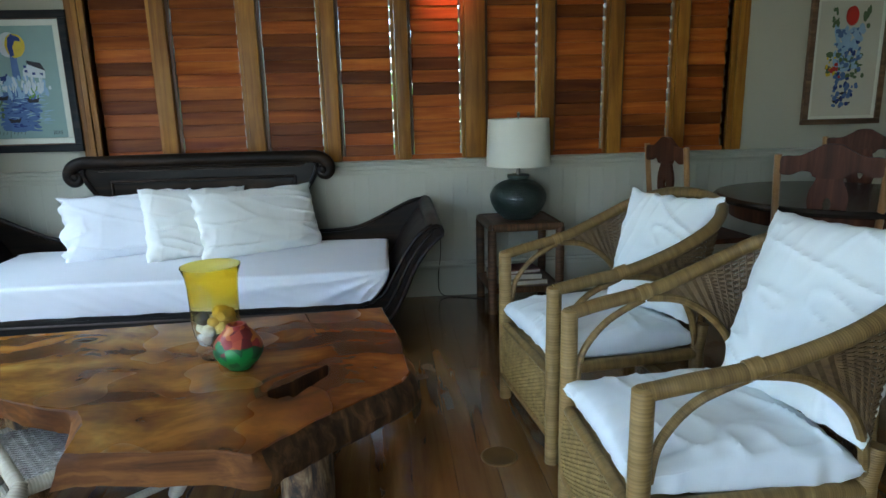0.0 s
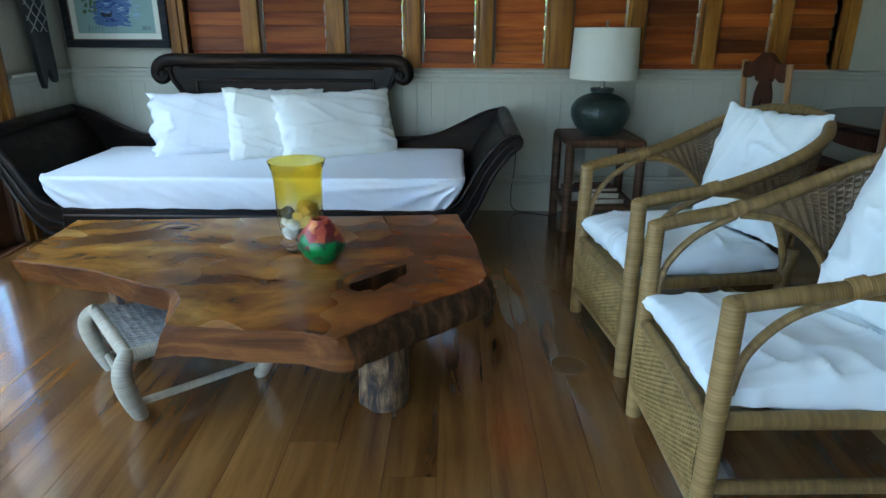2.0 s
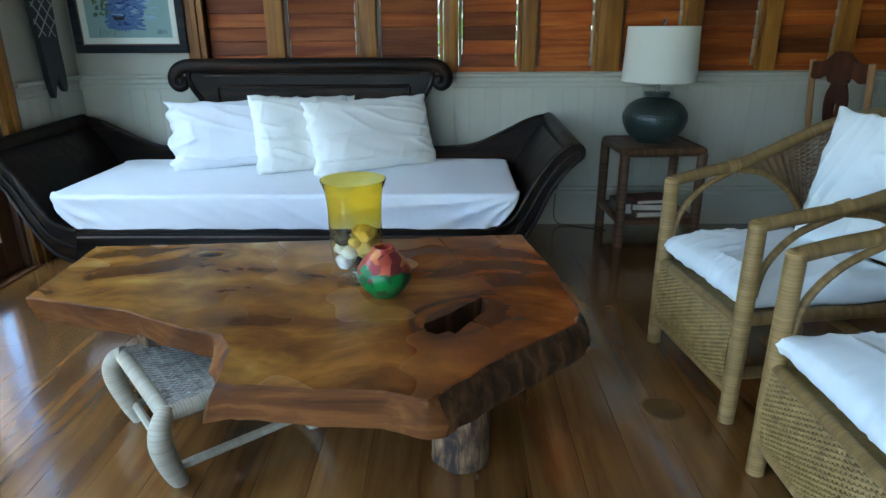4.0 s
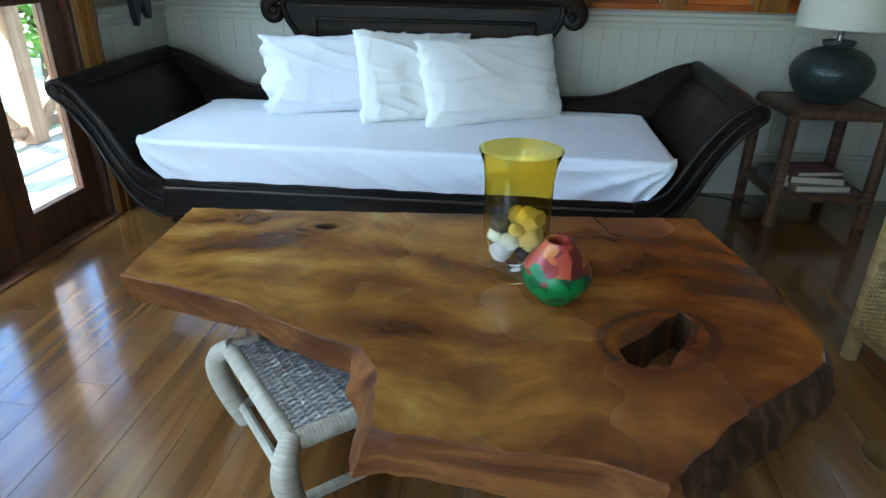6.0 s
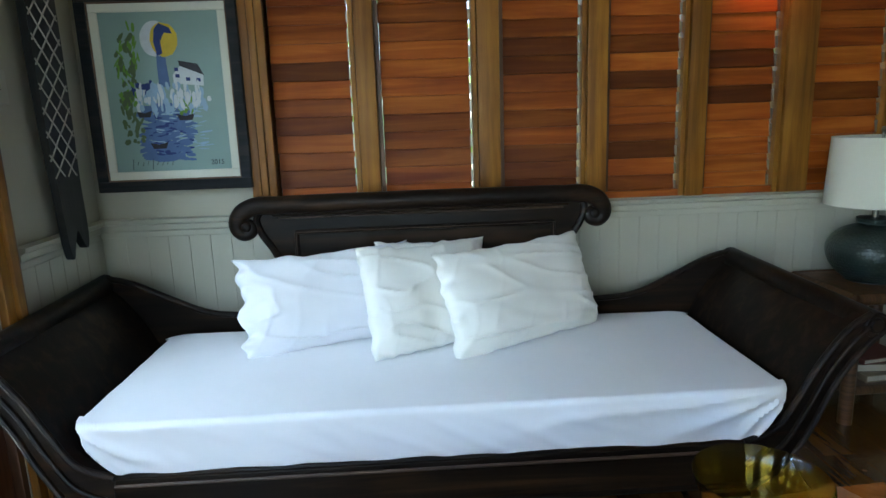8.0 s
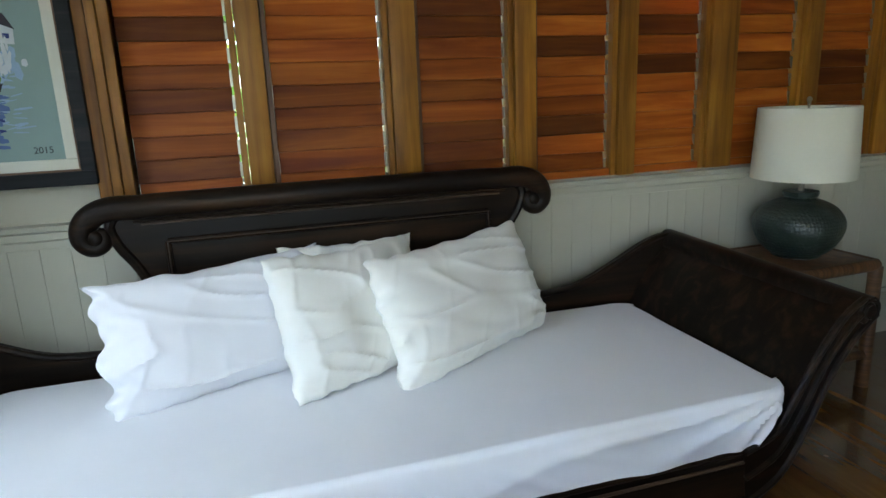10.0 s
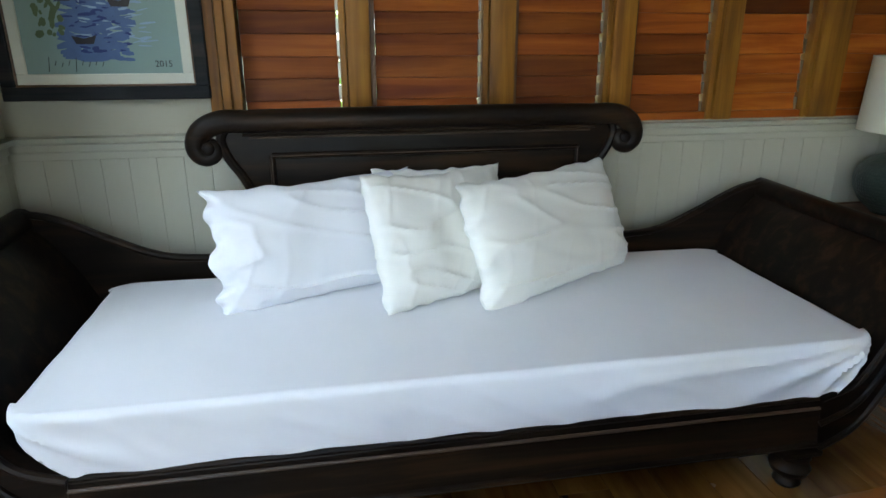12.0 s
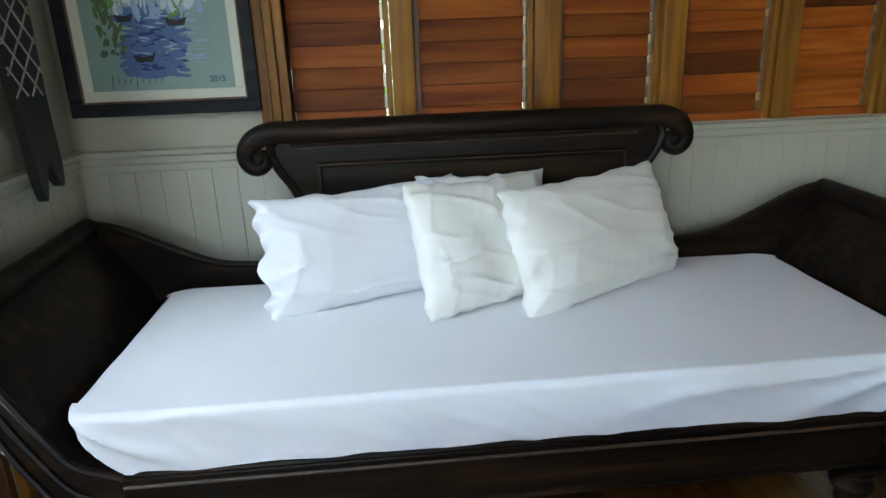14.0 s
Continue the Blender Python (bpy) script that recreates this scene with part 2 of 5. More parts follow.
def wrapped(name, dark, light, pitch=0.006, rough=0.5):
    """Split-cane binding: fine rings round a rod, by its length."""
    m, N, L, B = nodes_of(name)
    tc = N.new("ShaderNodeTexCoord")
    sx = N.new("ShaderNodeSeparateXYZ")
    L.new(tc.outputs["UV"], sx.inputs[0])
    ph = math_node(N, L, 'MULTIPLY', sx.outputs["Y"], 2 * math.pi / pitch)
    wob = noise_tex(N, L, mapped(N, L, "Object", (1, 1, 1)), 25, 3)
    ph2 = math_node(N, L, 'ADD', ph, math_node(N, L, 'MULTIPLY', wob, 5.0))
    ring = math_node(N, L, 'SINE', ph2, 0)
    ring01 = math_node(N, L, 'MULTIPLY_ADD', ring, 0.5)
    ring01.node.inputs[2].default_value = 0.5
    cmb = N.new("ShaderNodeCombineXYZ")
    L.new(math_node(N, L, 'MULTIPLY', sx.outputs["Y"], 55.0), cmb.inputs[0])
    oi = N.new("ShaderNodeObjectInfo")
    L.new(math_node(N, L, 'MULTIPLY', oi.outputs["Random"], 91.0), cmb.inputs[1])
    band = noise_tex(N, L, cmb.outputs[0], 1.0, 3, 0.7)
    c = ramp(N, L, band, [(0.3, dark), (0.52, tuple((a + b) / 2 for a, b in zip(dark, light))), (0.72, light)])
    c = mix(N, L, tuple(a * 0.35 for a in dark), c, ramp(N, L, ring01, [(0.0, (0.75, 0.75, 0.75)), (0.30, (1, 1, 1))]))
    L.new(c, B.inputs["Base Color"])
    B.inputs["Roughness"].default_value = rough
    bump(N, L, B, ring01, 0.35, 0.0015)
    return m


def cane(name, dark, light):
    m, N, L, B = nodes_of(name)
    vec = mapped(N, L, "Object", (1, 1, 1))
    n = noise_tex(N, L, vec, 30, 4)
    n2 = noise_tex(N, L, vec, 5, 3)
    g = N.new("ShaderNodeNewGeometry")
    c = ramp(N, L, n, [(0.3, dark), (0.7, light)])
    c = mix(N, L, c, dark, math_node(N, L, 'MULTIPLY', n2, 0.6))
    c = mix(N, L, c, light, math_node(N, L, 'MULTIPLY', g.outputs["Random Per Island"], 0.35))
    L.new(c, B.inputs["Base Color"])
    B.inputs["Roughness"].default_value = 0.5
    return m


def plain(name, colour, rough=0.5, metal=0.0, transmission=0.0, ior=1.45, amount=0.25, scale=8):
    m, N, L, B = nodes_of(name)
    vec = mapped(N, L, "Object", (1, 1, 1))
    n = noise_tex(N, L, vec, scale, 4)
    L.new(mix(N, L, colour, tuple(c * (1 - amount) for c in colour), n), B.inputs["Base Color"])
    B.inputs["Roughness"].default_value, B.inputs["Metallic"].default_value = rough, metal
    B.inputs["Transmission Weight"].default_value, B.inputs["IOR"].default_value = transmission, ior
    return m


M_WALL = paint("cream_wall_paint", (0.43, 0.41, 0.32))
M_TRIM = paint("white_trim_paint", (0.46, 0.45, 0.36), 0.4)
M_CEIL = paint("ceiling_paint", (0.82, 0.82, 0.80))
M_SLAT = wood("louvre_wood", (0.130, 0.0220, 0.0024), (0.250, 0.062, 0.0054), (0.38, 0.118, 0.0115), "x", 0.5, 0.8, 0.60, 0.0, 0.15, 0.25, 0.3, 0.3)
M_POST = wood("window_post_wood", (0.115, 0.040, 0.004), (0.27, 0.112, 0.010), (0.41, 0.190, 0.020), "z", 0.45, 0.8, 0.18, 0.0, 0.2, 0.35)
M_DOOR = wood("door_wood", (0.05, 0.02, 0.009), (0.12, 0.05, 0.02), (0.2, 0.09, 0.035), "z", 0.4, 0.9, 0.1)
M_FLOOR = wood("floor_wood", (0.082, 0.029, 0.006), (0.180, 0.080, 0.018), (0.27, 0.130, 0.032), "y", 0.25, 0.5, 0.14, 1.0, 0.02, 0.6, 0.12, 0.30, 0.11)
M_BLACK = wood("ebonised_wood", (0.0050, 0.0034, 0.0025), (0.011, 0.0070, 0.0046), (0.040, 0.021, 0.010), "x", 0.38, 0.8, 0.1, 0.0, 0.15, 0.14)
M_WORN = wood("worn_edge_wood", (0.02, 0.012, 0.008), (0.05, 0.028, 0.015), (0.11, 0.06, 0.03), "x", 0.45, 1.0, 0.1)
M_SHEET = cloth("white_sheet", (0.80, 0.80, 0.83), (0.76, 0.77, 0.80))
M_PILLOW = cloth("white_pillowcase", (0.82, 0.815, 0.77), (0.79, 0.78, 0.715))
M_CUSHION = cloth("white_cushion_cotton", (0.76, 0.79, 0.78), (0.72, 0.76, 0.75))
M_BIND = wrapped("rattan_binding", (0.125, 0.073, 0.019), (0.27, 0.172, 0.052))
M_BINDW = wrapped("pale_rattan_binding", (0.33, 0.29, 0.205), (0.46, 0.41, 0.31), 0.009)
M_CANE = cane("woven_cane", (0.105, 0.062, 0.015), (0.37, 0.255, 0.080))
M_CANEW = cane("woven_grey_cane", (0.16, 0.14, 0.12), (0.46, 0.44, 0.40))
M_SHADE = plain("linen_shade", (0.66, 0.65, 0.54), 0.9, amount=0.06, scale=90)
M_METAL = plain("aged_metal", (0.35, 0.33, 0.28), 0.35, 1.0)
M_BRASS = plain("tarnished_brass", (0.26, 0.15, 0.05), 0.42, 0.5, amount=0.5)
M_BROWN = wood("side_table_wood", (0.055, 0.022, 0.01), (0.13, 0.055, 0.024), (0.22, 0.10, 0.045), "z", 0.4, 1.2, 0.12)
M_SIDE = wrapped("brown_bound_cane", (0.045, 0.019, 0.007), (0.16, 0.078, 0.027), 0.030)
M_DINE = wood("dining_wood", (0.03, 0.010, 0.005), (0.075, 0.024, 0.010), (0.13, 0.048, 0.020), "z", 0.55, 1.0, 0.1, 0.0, 0.25, 0.2, 0.1)
M_DINEP = wood("pale_chair_wood", (0.2, 0.10, 0.035), (0.33, 0.17, 0.06), (0.44, 0.25, 0.1), "z", 0.3, 1.0, 0.1, 0.3)
M_DARKTOP = plain("dark_table_varnish", (0.035, 0.026, 0.022), 0.22, amount=0.4)
M_DECK = wood("weathered_deck", (0.32, 0.30, 0.27), (0.46, 0.43, 0.39), (0.55, 0.52, 0.48), "y", 0.75, 0.8, 0.2)
M_RAIL = wood("veranda_wood", (0.14, 0.08, 0.045), (0.27, 0.16, 0.09), (0.38, 0.24, 0.14), "z", 0.6, 0.8, 0.15)
M_GRASS = plain("sandy_lawn", (0.30, 0.30, 0.17), 0.9, amount=0.6, scale=3)
M_BARKTREE = plain("tree_bark", (0.10, 0.075, 0.05), 0.9, amount=0.6, scale=6)
M_GLASS = plain("window_glass", (0.95, 0.97, 0.96), 0.01, 0, 1.0, 1.45, 0.0)

# ---- structure ----
WX0, WX1, WY0, WY1, CEIL = -0.890, 6.4, -2.2, 4.51, 2.75
WIN_X0, WIN_X1, WIN_Z0, WIN_Z1 = -0.10, 3.935, 0.930, 2.18
T = 0.16

floor = part("floor", bm_box(WX0 - T, WX1 + T, WY0 - T, WY1 + T, -0.12, -0.022), M_FLOOR)
tagged(floor, "varnished brown hardwood plank floor, worn and glossy", "floor", kind="structure")
ceiling = part("ceiling", bm_box(WX0 - T, WX1 + T, WY0 - T, WY1 + T, CEIL, CEIL + 0.12), M_CEIL)
tagged(ceiling, "plain cream painted ceiling", "ceiling", kind="structure")

bm = bmesh.new()
box(bm, WX0 - T, WX1 + T, WY1, WY1 + T, -0.1, WIN_Z0)
box(bm, WX0 - T, WIN_X0, WY1, WY1 + T, WIN_Z0, CEIL)
box(bm, WIN_X1, WX1 + T, WY1, WY1 + T, WIN_Z0, CEIL)
box(bm, WIN_X0, WIN_X1, WY1, WY1 + T, WIN_Z1, CEIL)
wall_north = tagged(part("wall_north", bm, M_WALL, smooth=False), "cream painted wall with beadboard wainscot below", "wall", kind="structure")

DOOR_Y0, DOOR_Y1, DOOR_Z = 1.464, 3.756, 2.15
# second west opening, out of view, added to let light in
DW_Y0, DW_Y1 = -1.1, 0.9
bm = bmesh.new()
box(bm, WX0 - T, WX0, DOOR_Y1, WY1, -0.1, CEIL)
box(bm, WX0 - T, WX0, DW_Y1, DOOR_Y0, -0.1, CEIL)
box(bm, WX0 - T, WX0, WY0 - T, DW_Y0, -0.1, CEIL)
box(bm, WX0 - T, WX0, DOOR_Y0, DOOR_Y1, DOOR_Z, CEIL)
box(bm, WX0 - T, WX0, DW_Y0, DW_Y1, DOOR_Z, CEIL)
wall_west = tagged(part("wall_west", bm, M_WALL, smooth=False), "cream painted wall with glazed door opening", "wall", kind="structure")

# unseen wall; doorway width set by how much light it lets in
bm = bmesh.new()
box(bm, WX0, -0.3, WY0 - T, WY0, -0.1, CEIL)
box(bm, 0.9, WX1, WY0 - T, WY0, -0.1, CEIL)
box(bm, -0.3, 0.9, WY0 - T, WY0, 2.2, CEIL)
tagged(part("wall_south", bm, M_WALL, smooth=False), "cream painted wall with a veranda doorway", "wall", kind="structure")
tagged(part("wall_east", bm_box(WX1, WX1 + T, WY0, WY1, -0.1, CEIL), M_WALL, smooth=False), "plain cream painted wall", "wall", kind="structure")


def moulding(name, profile, axis, a, b, mt, label):
    bm = bmesh.new()
    prism(bm, profile, axis, a, b)
    return tagged(part(name, bm, mt, smooth=False), label, "trim", kind="structure")


# chair rail, baseboard (profiles in depth and height)
rail = [(0, 0.845), (-0.012, 0.845), (-0.014, 0.868), (-0.022, 0.876), (-0.022, 0.898), (-0.040, 0.907), (-0.043, 0.923), (0, 0.926)]
base = [(0, 0.0), (-0.022, 0.0), (-0.022, 0.195), (-0.030, 0.200), (-0.030, 0.216), (-0.020, 0.222), (-0.016, 0.238), (0, 0.240)]
moulding("chair_rail", [(WY1 + d, z) for d, z in rail], "x", WX0, WX1, M_TRIM, "white painted moulded chair rail")
moulding("baseboard", [(WY1 + d, z) for d, z in base], "x", WX0, WX1, M_TRIM, "white painted tall baseboard")
moulding("chair_rail", [(WX0 - d, z) for d, z in rail], "y", DOOR_Y1 + 0.13, WY1 - 0.045, M_TRIM, "white painted moulded chair rail")
moulding("baseboard", [(WX0 - d, z) for d, z in base], "y", DOOR_Y1 + 0.13, WY1 - 0.032, M_TRIM, "white painted tall baseboard")

# louvred window: posts, stiles, slats
window_1 = thing("window_1", label="long window of closed wooden louvres between yellow-brown posts", category="window", kind="structure")
POSTS = [(0.302, 0.107), (0.832, 0.120), (1.311, 0.112), (1.762, 0.106), (2.225, 0.155), (2.700, 0.105), (3.148, 0.115), (3.592, 0.10)]
for cx, w in POSTS:
    bm = bmesh.new()
    box(bm, cx - w * 0.5 + 0.024, cx + w * 0.5, WY1 - 0.012, WY1 + 0.10, WIN_Z0, WIN_Z1, 0.004)
    part("post", bm, M_POST, window_1)
    part("stile", bm_box(cx - w * 0.5, cx - w * 0.5 + 0.022, WY1 + 0.004, WY1 + 0.085, WIN_Z0, WIN_Z1, 0.003), M_POST, window_1)
    part("stile", bm_box(cx + w * 0.5 + 0.002, cx + w * 0.5 + 0.020, WY1 + 0.022, WY1 + 0.085, WIN_Z0, WIN_Z1, 0.003), M_DOOR, window_1)
# casing at both ends
for x0, s in ((WIN_X0, -1), (WIN_X1, 1)):
    for k, (w, d) in enumerate(((0.034, 0.022), (0.030, 0.034), (0.040, 0.020))):
        a = x0 + s * (0.034 * k)
        part("casing", bm_box(min(a, a + s * w), max(a, a + s * w), WY1 - d, WY1 - 0.001 + (0.08 if k == 0 else 0), WIN_Z0 + 0.002, WIN_Z1, 0.004), M_POST, window_1)
part("sill", bm_box(WIN_X0 + 0.003, WIN_X1 - 0.003, WY1 + 0.012, WY1 + 0.12, WIN_Z0 - 0.012, WIN_Z0 + 0.030, 0.003), M_SLAT, window_1)
part("head", bm_box(WIN_X0, WIN_X1, WY1 - 0.01, WY1 + 0.12, WIN_Z1 - 0.004, WIN_Z1 + 0.05, 0.003), M_POST, window_1)
PITCH = 0.0775
edges = [(WIN_X0, 0.0)] + POSTS + [(WIN_X1, 0.0)]
for (xa, wa), (xb, wb) in zip(edges, edges[1:]):
    a = xa + wa / 2 + (0.0215 if wa else 0.004)
    b = xb - wb / 2 - 0.0065
    me = to_mesh("slat", bm_box(-(b - a) / 2, (b - a) / 2, -0.0055, 0.0055, -0.0412, 0.0412, 0.002), M_SLAT)
    k = 0
    clips = bmesh.new()
    while WIN_Z0 + 0.061 + k * PITCH < WIN_Z1 - 0.03:
        z = WIN_Z0 + 0.061 + k * PITCH
        o = new("slat", me)
        o.parent = window_1
        o.matrix_basis = pose((a + b) / 2 + random.uniform(-0.0015, 0.0015), WY1 + 0.052 + random.uniform(-0.001, 0.001), z, -9.5 + random.uniform(-1.8, 1.8), random.uniform(-0.3, 0.3), 0)
        box(clips, b - 0.003, b + 0.009, WY1 + 0.040, WY1 + 0.048, z - 0.038, z + 0.012 + random.uniform(-0.006, 0.006))
        k += 1
    part("pivot_strip", clips, M_METAL, window_1, "small metal louvre pivots")["kind"] = "stuff"

# glazed door leaves in the west wall
door_1 = thing("door_1", label="closed brown wooden glazed veranda doors in a moulded frame", category="door", kind="structure")
LEAF = (DOOR_Y1 - DOOR_Y0 - 0.06) / 4
for i in range(4):
    y0 = DOOR_Y0 + 0.03 + i * LEAF
    y1 = y0 + LEAF - 0.004
    s, xd0, xd1 = 0.112, WX0 - 0.075, WX0 - 0.03
    leaf = new("door_leaf")
    leaf.parent = door_1
    for nm, (ya, yb, za, zb) in {"stile": (y0, y0 + s, 0.012, DOOR_Z - 0.03), "stile ": (y1 - s, y1, 0.012, DOOR_Z - 0.03),
                                 "bottom_rail": (y0 + s, y1 - s, 0.012, 0.180), "lock_rail": (y0 + s, y1 - s, 0.965, 1.080),
                                 "top_rail": (y0 + s, y1 - s, DOOR_Z - 0.15, DOOR_Z - 0.03)}.items():
        part(nm.strip(), bm_box(xd0, xd1, ya, yb, za, zb, 0.004), M_DOOR, leaf)
    for za, zb in ((0.180, 0.965), (1.080, DOOR_Z - 0.15)):
        p = part("pane", bm_box(WX0 - 0.055, WX0 - 0.050, y0 + s, y1 - s, za, zb), M_GLASS, leaf, "clear glass pane", False)
        p.visible_shadow = False
for ya, yb, d in ((DOOR_Y1 - 0.03, DOOR_Y1, -0.02), (DOOR_Y1 + 0.001, DOOR_Y1 + 0.045, 0.030), (DOOR_Y1 + 0.046, DOOR_Y1 + 0.085, 0.044), (DOOR_Y1 + 0.086, DOOR_Y1 + 0.125, 0.022)):
    part("casing", bm_box(WX0 - 0.13 if d < 0 else WX0 + 0.001, WX0 + d if d > 0 else WX0 - 0.001, ya, yb, 0, DOOR_Z + 0.1, 0.004), M_POST if d > 0.025 else M_DOOR, door_1)
part("casing", bm_box(WX0 - 0.13, WX0 - 0.002, DOOR_Y0, DOOR_Y0 + 0.028, 0, DOOR_Z, 0.003), M_DOOR, door_1)
part("head", bm_box(WX0 - 0.13, WX0 + 0.03, DOOR_Y0, DOOR_Y1, DOOR_Z - 0.028, DOOR_Z + 0.09, 0.003), M_DOOR, door_1)
part("threshold", bm_box(WX0 - T, WX0 + 0.04, DOOR_Y0, DOOR_Y1, -0.02, 0.010, 0.003), M_DOOR, door_1)

# ---- outside ----
ground = part("ground", bm_box(-400, 400, -400, 400, -0.9, -0.6), M_GRASS, smooth=False)
tagged(ground, "pale dry lawn round the house", "ground", kind="structure")
# unseen eave added to keep sun off the indoor floor; white to bounce light
tagged(part("eave_sunblock", bm_box(-2.35, 8.0, -3.9, 6.2, CEIL + 0.13, CEIL + 0.25), M_CEIL, smooth=False), "added unseen white roof slab that keeps sun off the floor", "roof", kind="structure")

# ---- daybed ----
BX, BY = 0.530, 3.89
daybed = thing("daybed", BX, BY, 0, label="black-stained carved wooden daybed with scrolled arms and back", category="daybed")
FY, RY = 3.448 - BY, 4.345 - BY

part("front_rail", bm_box(-1.0, 1.0, FY + 0.004, FY + 0.055, 0.128, 0.284, 0.006), M_BLACK, daybed)
part("rail_bead", rod([(-0.99, FY + 0.012, 0.289), (0.99, FY + 0.012, 0.289)], 0.010, 8), M_BLACK, daybed)
part("rail_bead", rod([(-0.97, FY + 0.004, 0.260), (0.97, FY + 0.004, 0.260)], 0.006, 6), M_WORN, daybed, "worn brown moulding")
part("rail_bead", rod([(-0.985, FY + 0.004, 0.140), (0.985, FY + 0.004, 0.140)], 0.010, 8), M_BLACK, daybed)
part("back_rail", bm_box(-1.0, 1.0, RY - 0.05, RY - 0.005, 0.128, 0.28, 0.005), M_BLACK, daybed)
part("seat_board", bm_box(-1.0, 1.0, FY + 0.056, RY - 0.051, 0.20, 0.285), M_BLACK, daybed)

OUTER = [(-1.385, 0.640), (-1.315, 0.575), (-1.241, 0.468), (-1.176, 0.325), (-1.095, 0.195), (-0.985, 0.128)]
INNER = [(-0.965, 0.292), (-1.068, 0.335), (-1.130, 0.432), (-1.192, 0.545), (-1.268, 0.645), (-1.335, 0.690)]
o_s = [(p.x, p.y) for p in spline([(x, z, 0) for x, z in OUTER], 5)]
i_s = [(p.x, p.y) for p in spline([(x, z, 0) for x, z in INNER], 5)]
i_rev = i_s[::-1]
mid = [((a[0] + b[0]) / 2, (a[1] + b[1]) / 2) for a, b in zip(o_s, i_rev)]
for s in (-1, 1):
    arm = new("arm")
    arm.parent = daybed
    bm = bmesh.new()
    prism(bm, [(-s * x, z) for x, z in o_s + i_s], "y", FY, FY + 0.055)
    part("front_scroll", bm, M_BLACK, arm)
    for line, r in ((o_s, 0.010), (i_rev, 0.011), (mid, 0.009)):
        part("bead", rod([(-s * x, FY - 0.001, z) for x, z in line], r, 8), M_BLACK, arm)
    # curved side board
    bm = bmesh.new()
    a = [(x - 0.012, z) for x, z in mid]
    b = [(x + 0.016, z + 0.006) for x, z in mid][::-1]
    prism(bm, [(-s * x, z) for x, z in a + b], "y", FY + 0.056, RY - 0.03)
    part("side_board", bm, M_BLACK, arm)
    part("top_roll", rod([(-s * -1.352, FY - 0.006, 0.655), (-s * -1.352, RY + 0.004, 0.672)], [0.041, 0.044], 16), M_BLACK, arm)
    sp = [(-s * (-1.352 + 0.034 * (1 - k / 26) * math.cos(k * 0.5)), FY - 0.008, 0.655 + 0.034 * (1 - k / 26) * math.sin(k * 0.5)) for k in range(24)]
    part("scroll_eye", rod(sp, 0.006, 6), M_BLACK, arm)
    bm = lathe([(0.0, 0.0), (0.018, 0.002), (0.024, 0.012)], 16)
    bmesh.ops.transform(bm, matrix=pose(-s * -1.352, FY - 0.016, 0.655, -90), verts=bm.verts)
    part("scroll_button", bm, M_BLACK, arm)
    # rear shoulder that sweeps down from the arm to the back
    top = spline([(-1.385, 0.690, 0), (-1.325, 0.704, 0), (-1.225, 0.676, 0), (-1.075, 0.602, 0), (-0.935, 0.542, 0), (-0.80, 0.524, 0), (-0.58, 0.520, 0)], 5)
    bot = [(-0.58, 0.20), (-0.99, 0.14), (-1.09, 0.2), (-1.17, 0.325), (-1.24, 0.47), (-1.33, 0.60)]
    bm = bmesh.new()
    prism(bm, [(-s * p.x, p.y) for p in top] + [(-s * x, z) for x, z in bot], "y", RY - 0.028, RY + 0.006)
    part("rear_shoulder", bm, M_BLACK, arm)
    part("shoulder_bead", rod([(-s * p.x, RY - 0.028, p.y - 0.004) for p in top], 0.012, 8), M_BLACK, arm)

# back panel with scrolled crest
bm = bmesh.new()
side = [(-0.56, 0.27), (-0.575, 0.60), (-0.59, 0.70), (-0.625, 0.79), (-0.672, 0.865), (-0.690, 0.93), (-0.66, 0.975)]
side = [(p.x, p.y) for p in spline([(x, z, 0) for x, z in side], 4)]
prism(bm, side + [(-x, z) for x, z in side[::-1]], "y", RY - 0.026, RY + 0.002)
part("back_panel", bm, M_BLACK, daybed)
for s in (-1, 1):
    part("side_moulding", rod([(s * -x, RY - 0.028, z) for x, z in side], 0.016, 8), M_BLACK, daybed)
curl = [(-0.600, 0.984), (-0.680, 0.985), (-0.735, 0.966), (-0.765, 0.930), (-0.768, 0.893), (-0.745, 0.870), (-0.716, 0.878), (-0.710, 0.902), (-0.727, 0.912)]
cl = spline([(x, 0, z) for x, z in curl], 5)
path = [(p.x, RY - 0.030, p.z) for p in cl[::-1]] + [(x, RY - 0.030, 0.984 + 0.004 * math.cos(x * 2)) for x in np.linspace(-0.55, 0.55, 12)] + [(-p.x, RY - 0.030, p.z) for p in cl]
k = len(cl)
radii = []
for i in range(len(path)):
    e = min(i, len(path) - 1 - i) / k
    radii.append(0.021 + 0.017 * min(1, e * 1.5))
part("crest", rod(path, radii, 14), M_BLACK, daybed, "rolled crest with curled ends")
for s in (-1, 1):
    bm = lathe([(0.0, 0.0), (0.014, 0.001), (0.022, 0.008), (0.026, 0.020), (0.026, 0.034)], 18)
    bmesh.ops.transform(bm, matrix=pose(s * 0.730, RY - 0.062, 0.900, -90), verts=bm.verts)
    part("scroll_rosette", bm, M_BLACK, daybed)
for z, h, w, mt in ((0.945, 0.010, 0.62, M_BLACK), (0.930, 0.004, 0.60, M_WORN)):
    part("crest_moulding", rod([(-w, RY - 0.030, z), (w, RY - 0.030, z)], h, 8), mt, daybed)
frame_pts = [(-0.53, 0.32), (-0.53, 0.868), (0.555, 0.868), (0.555, 0.32)]
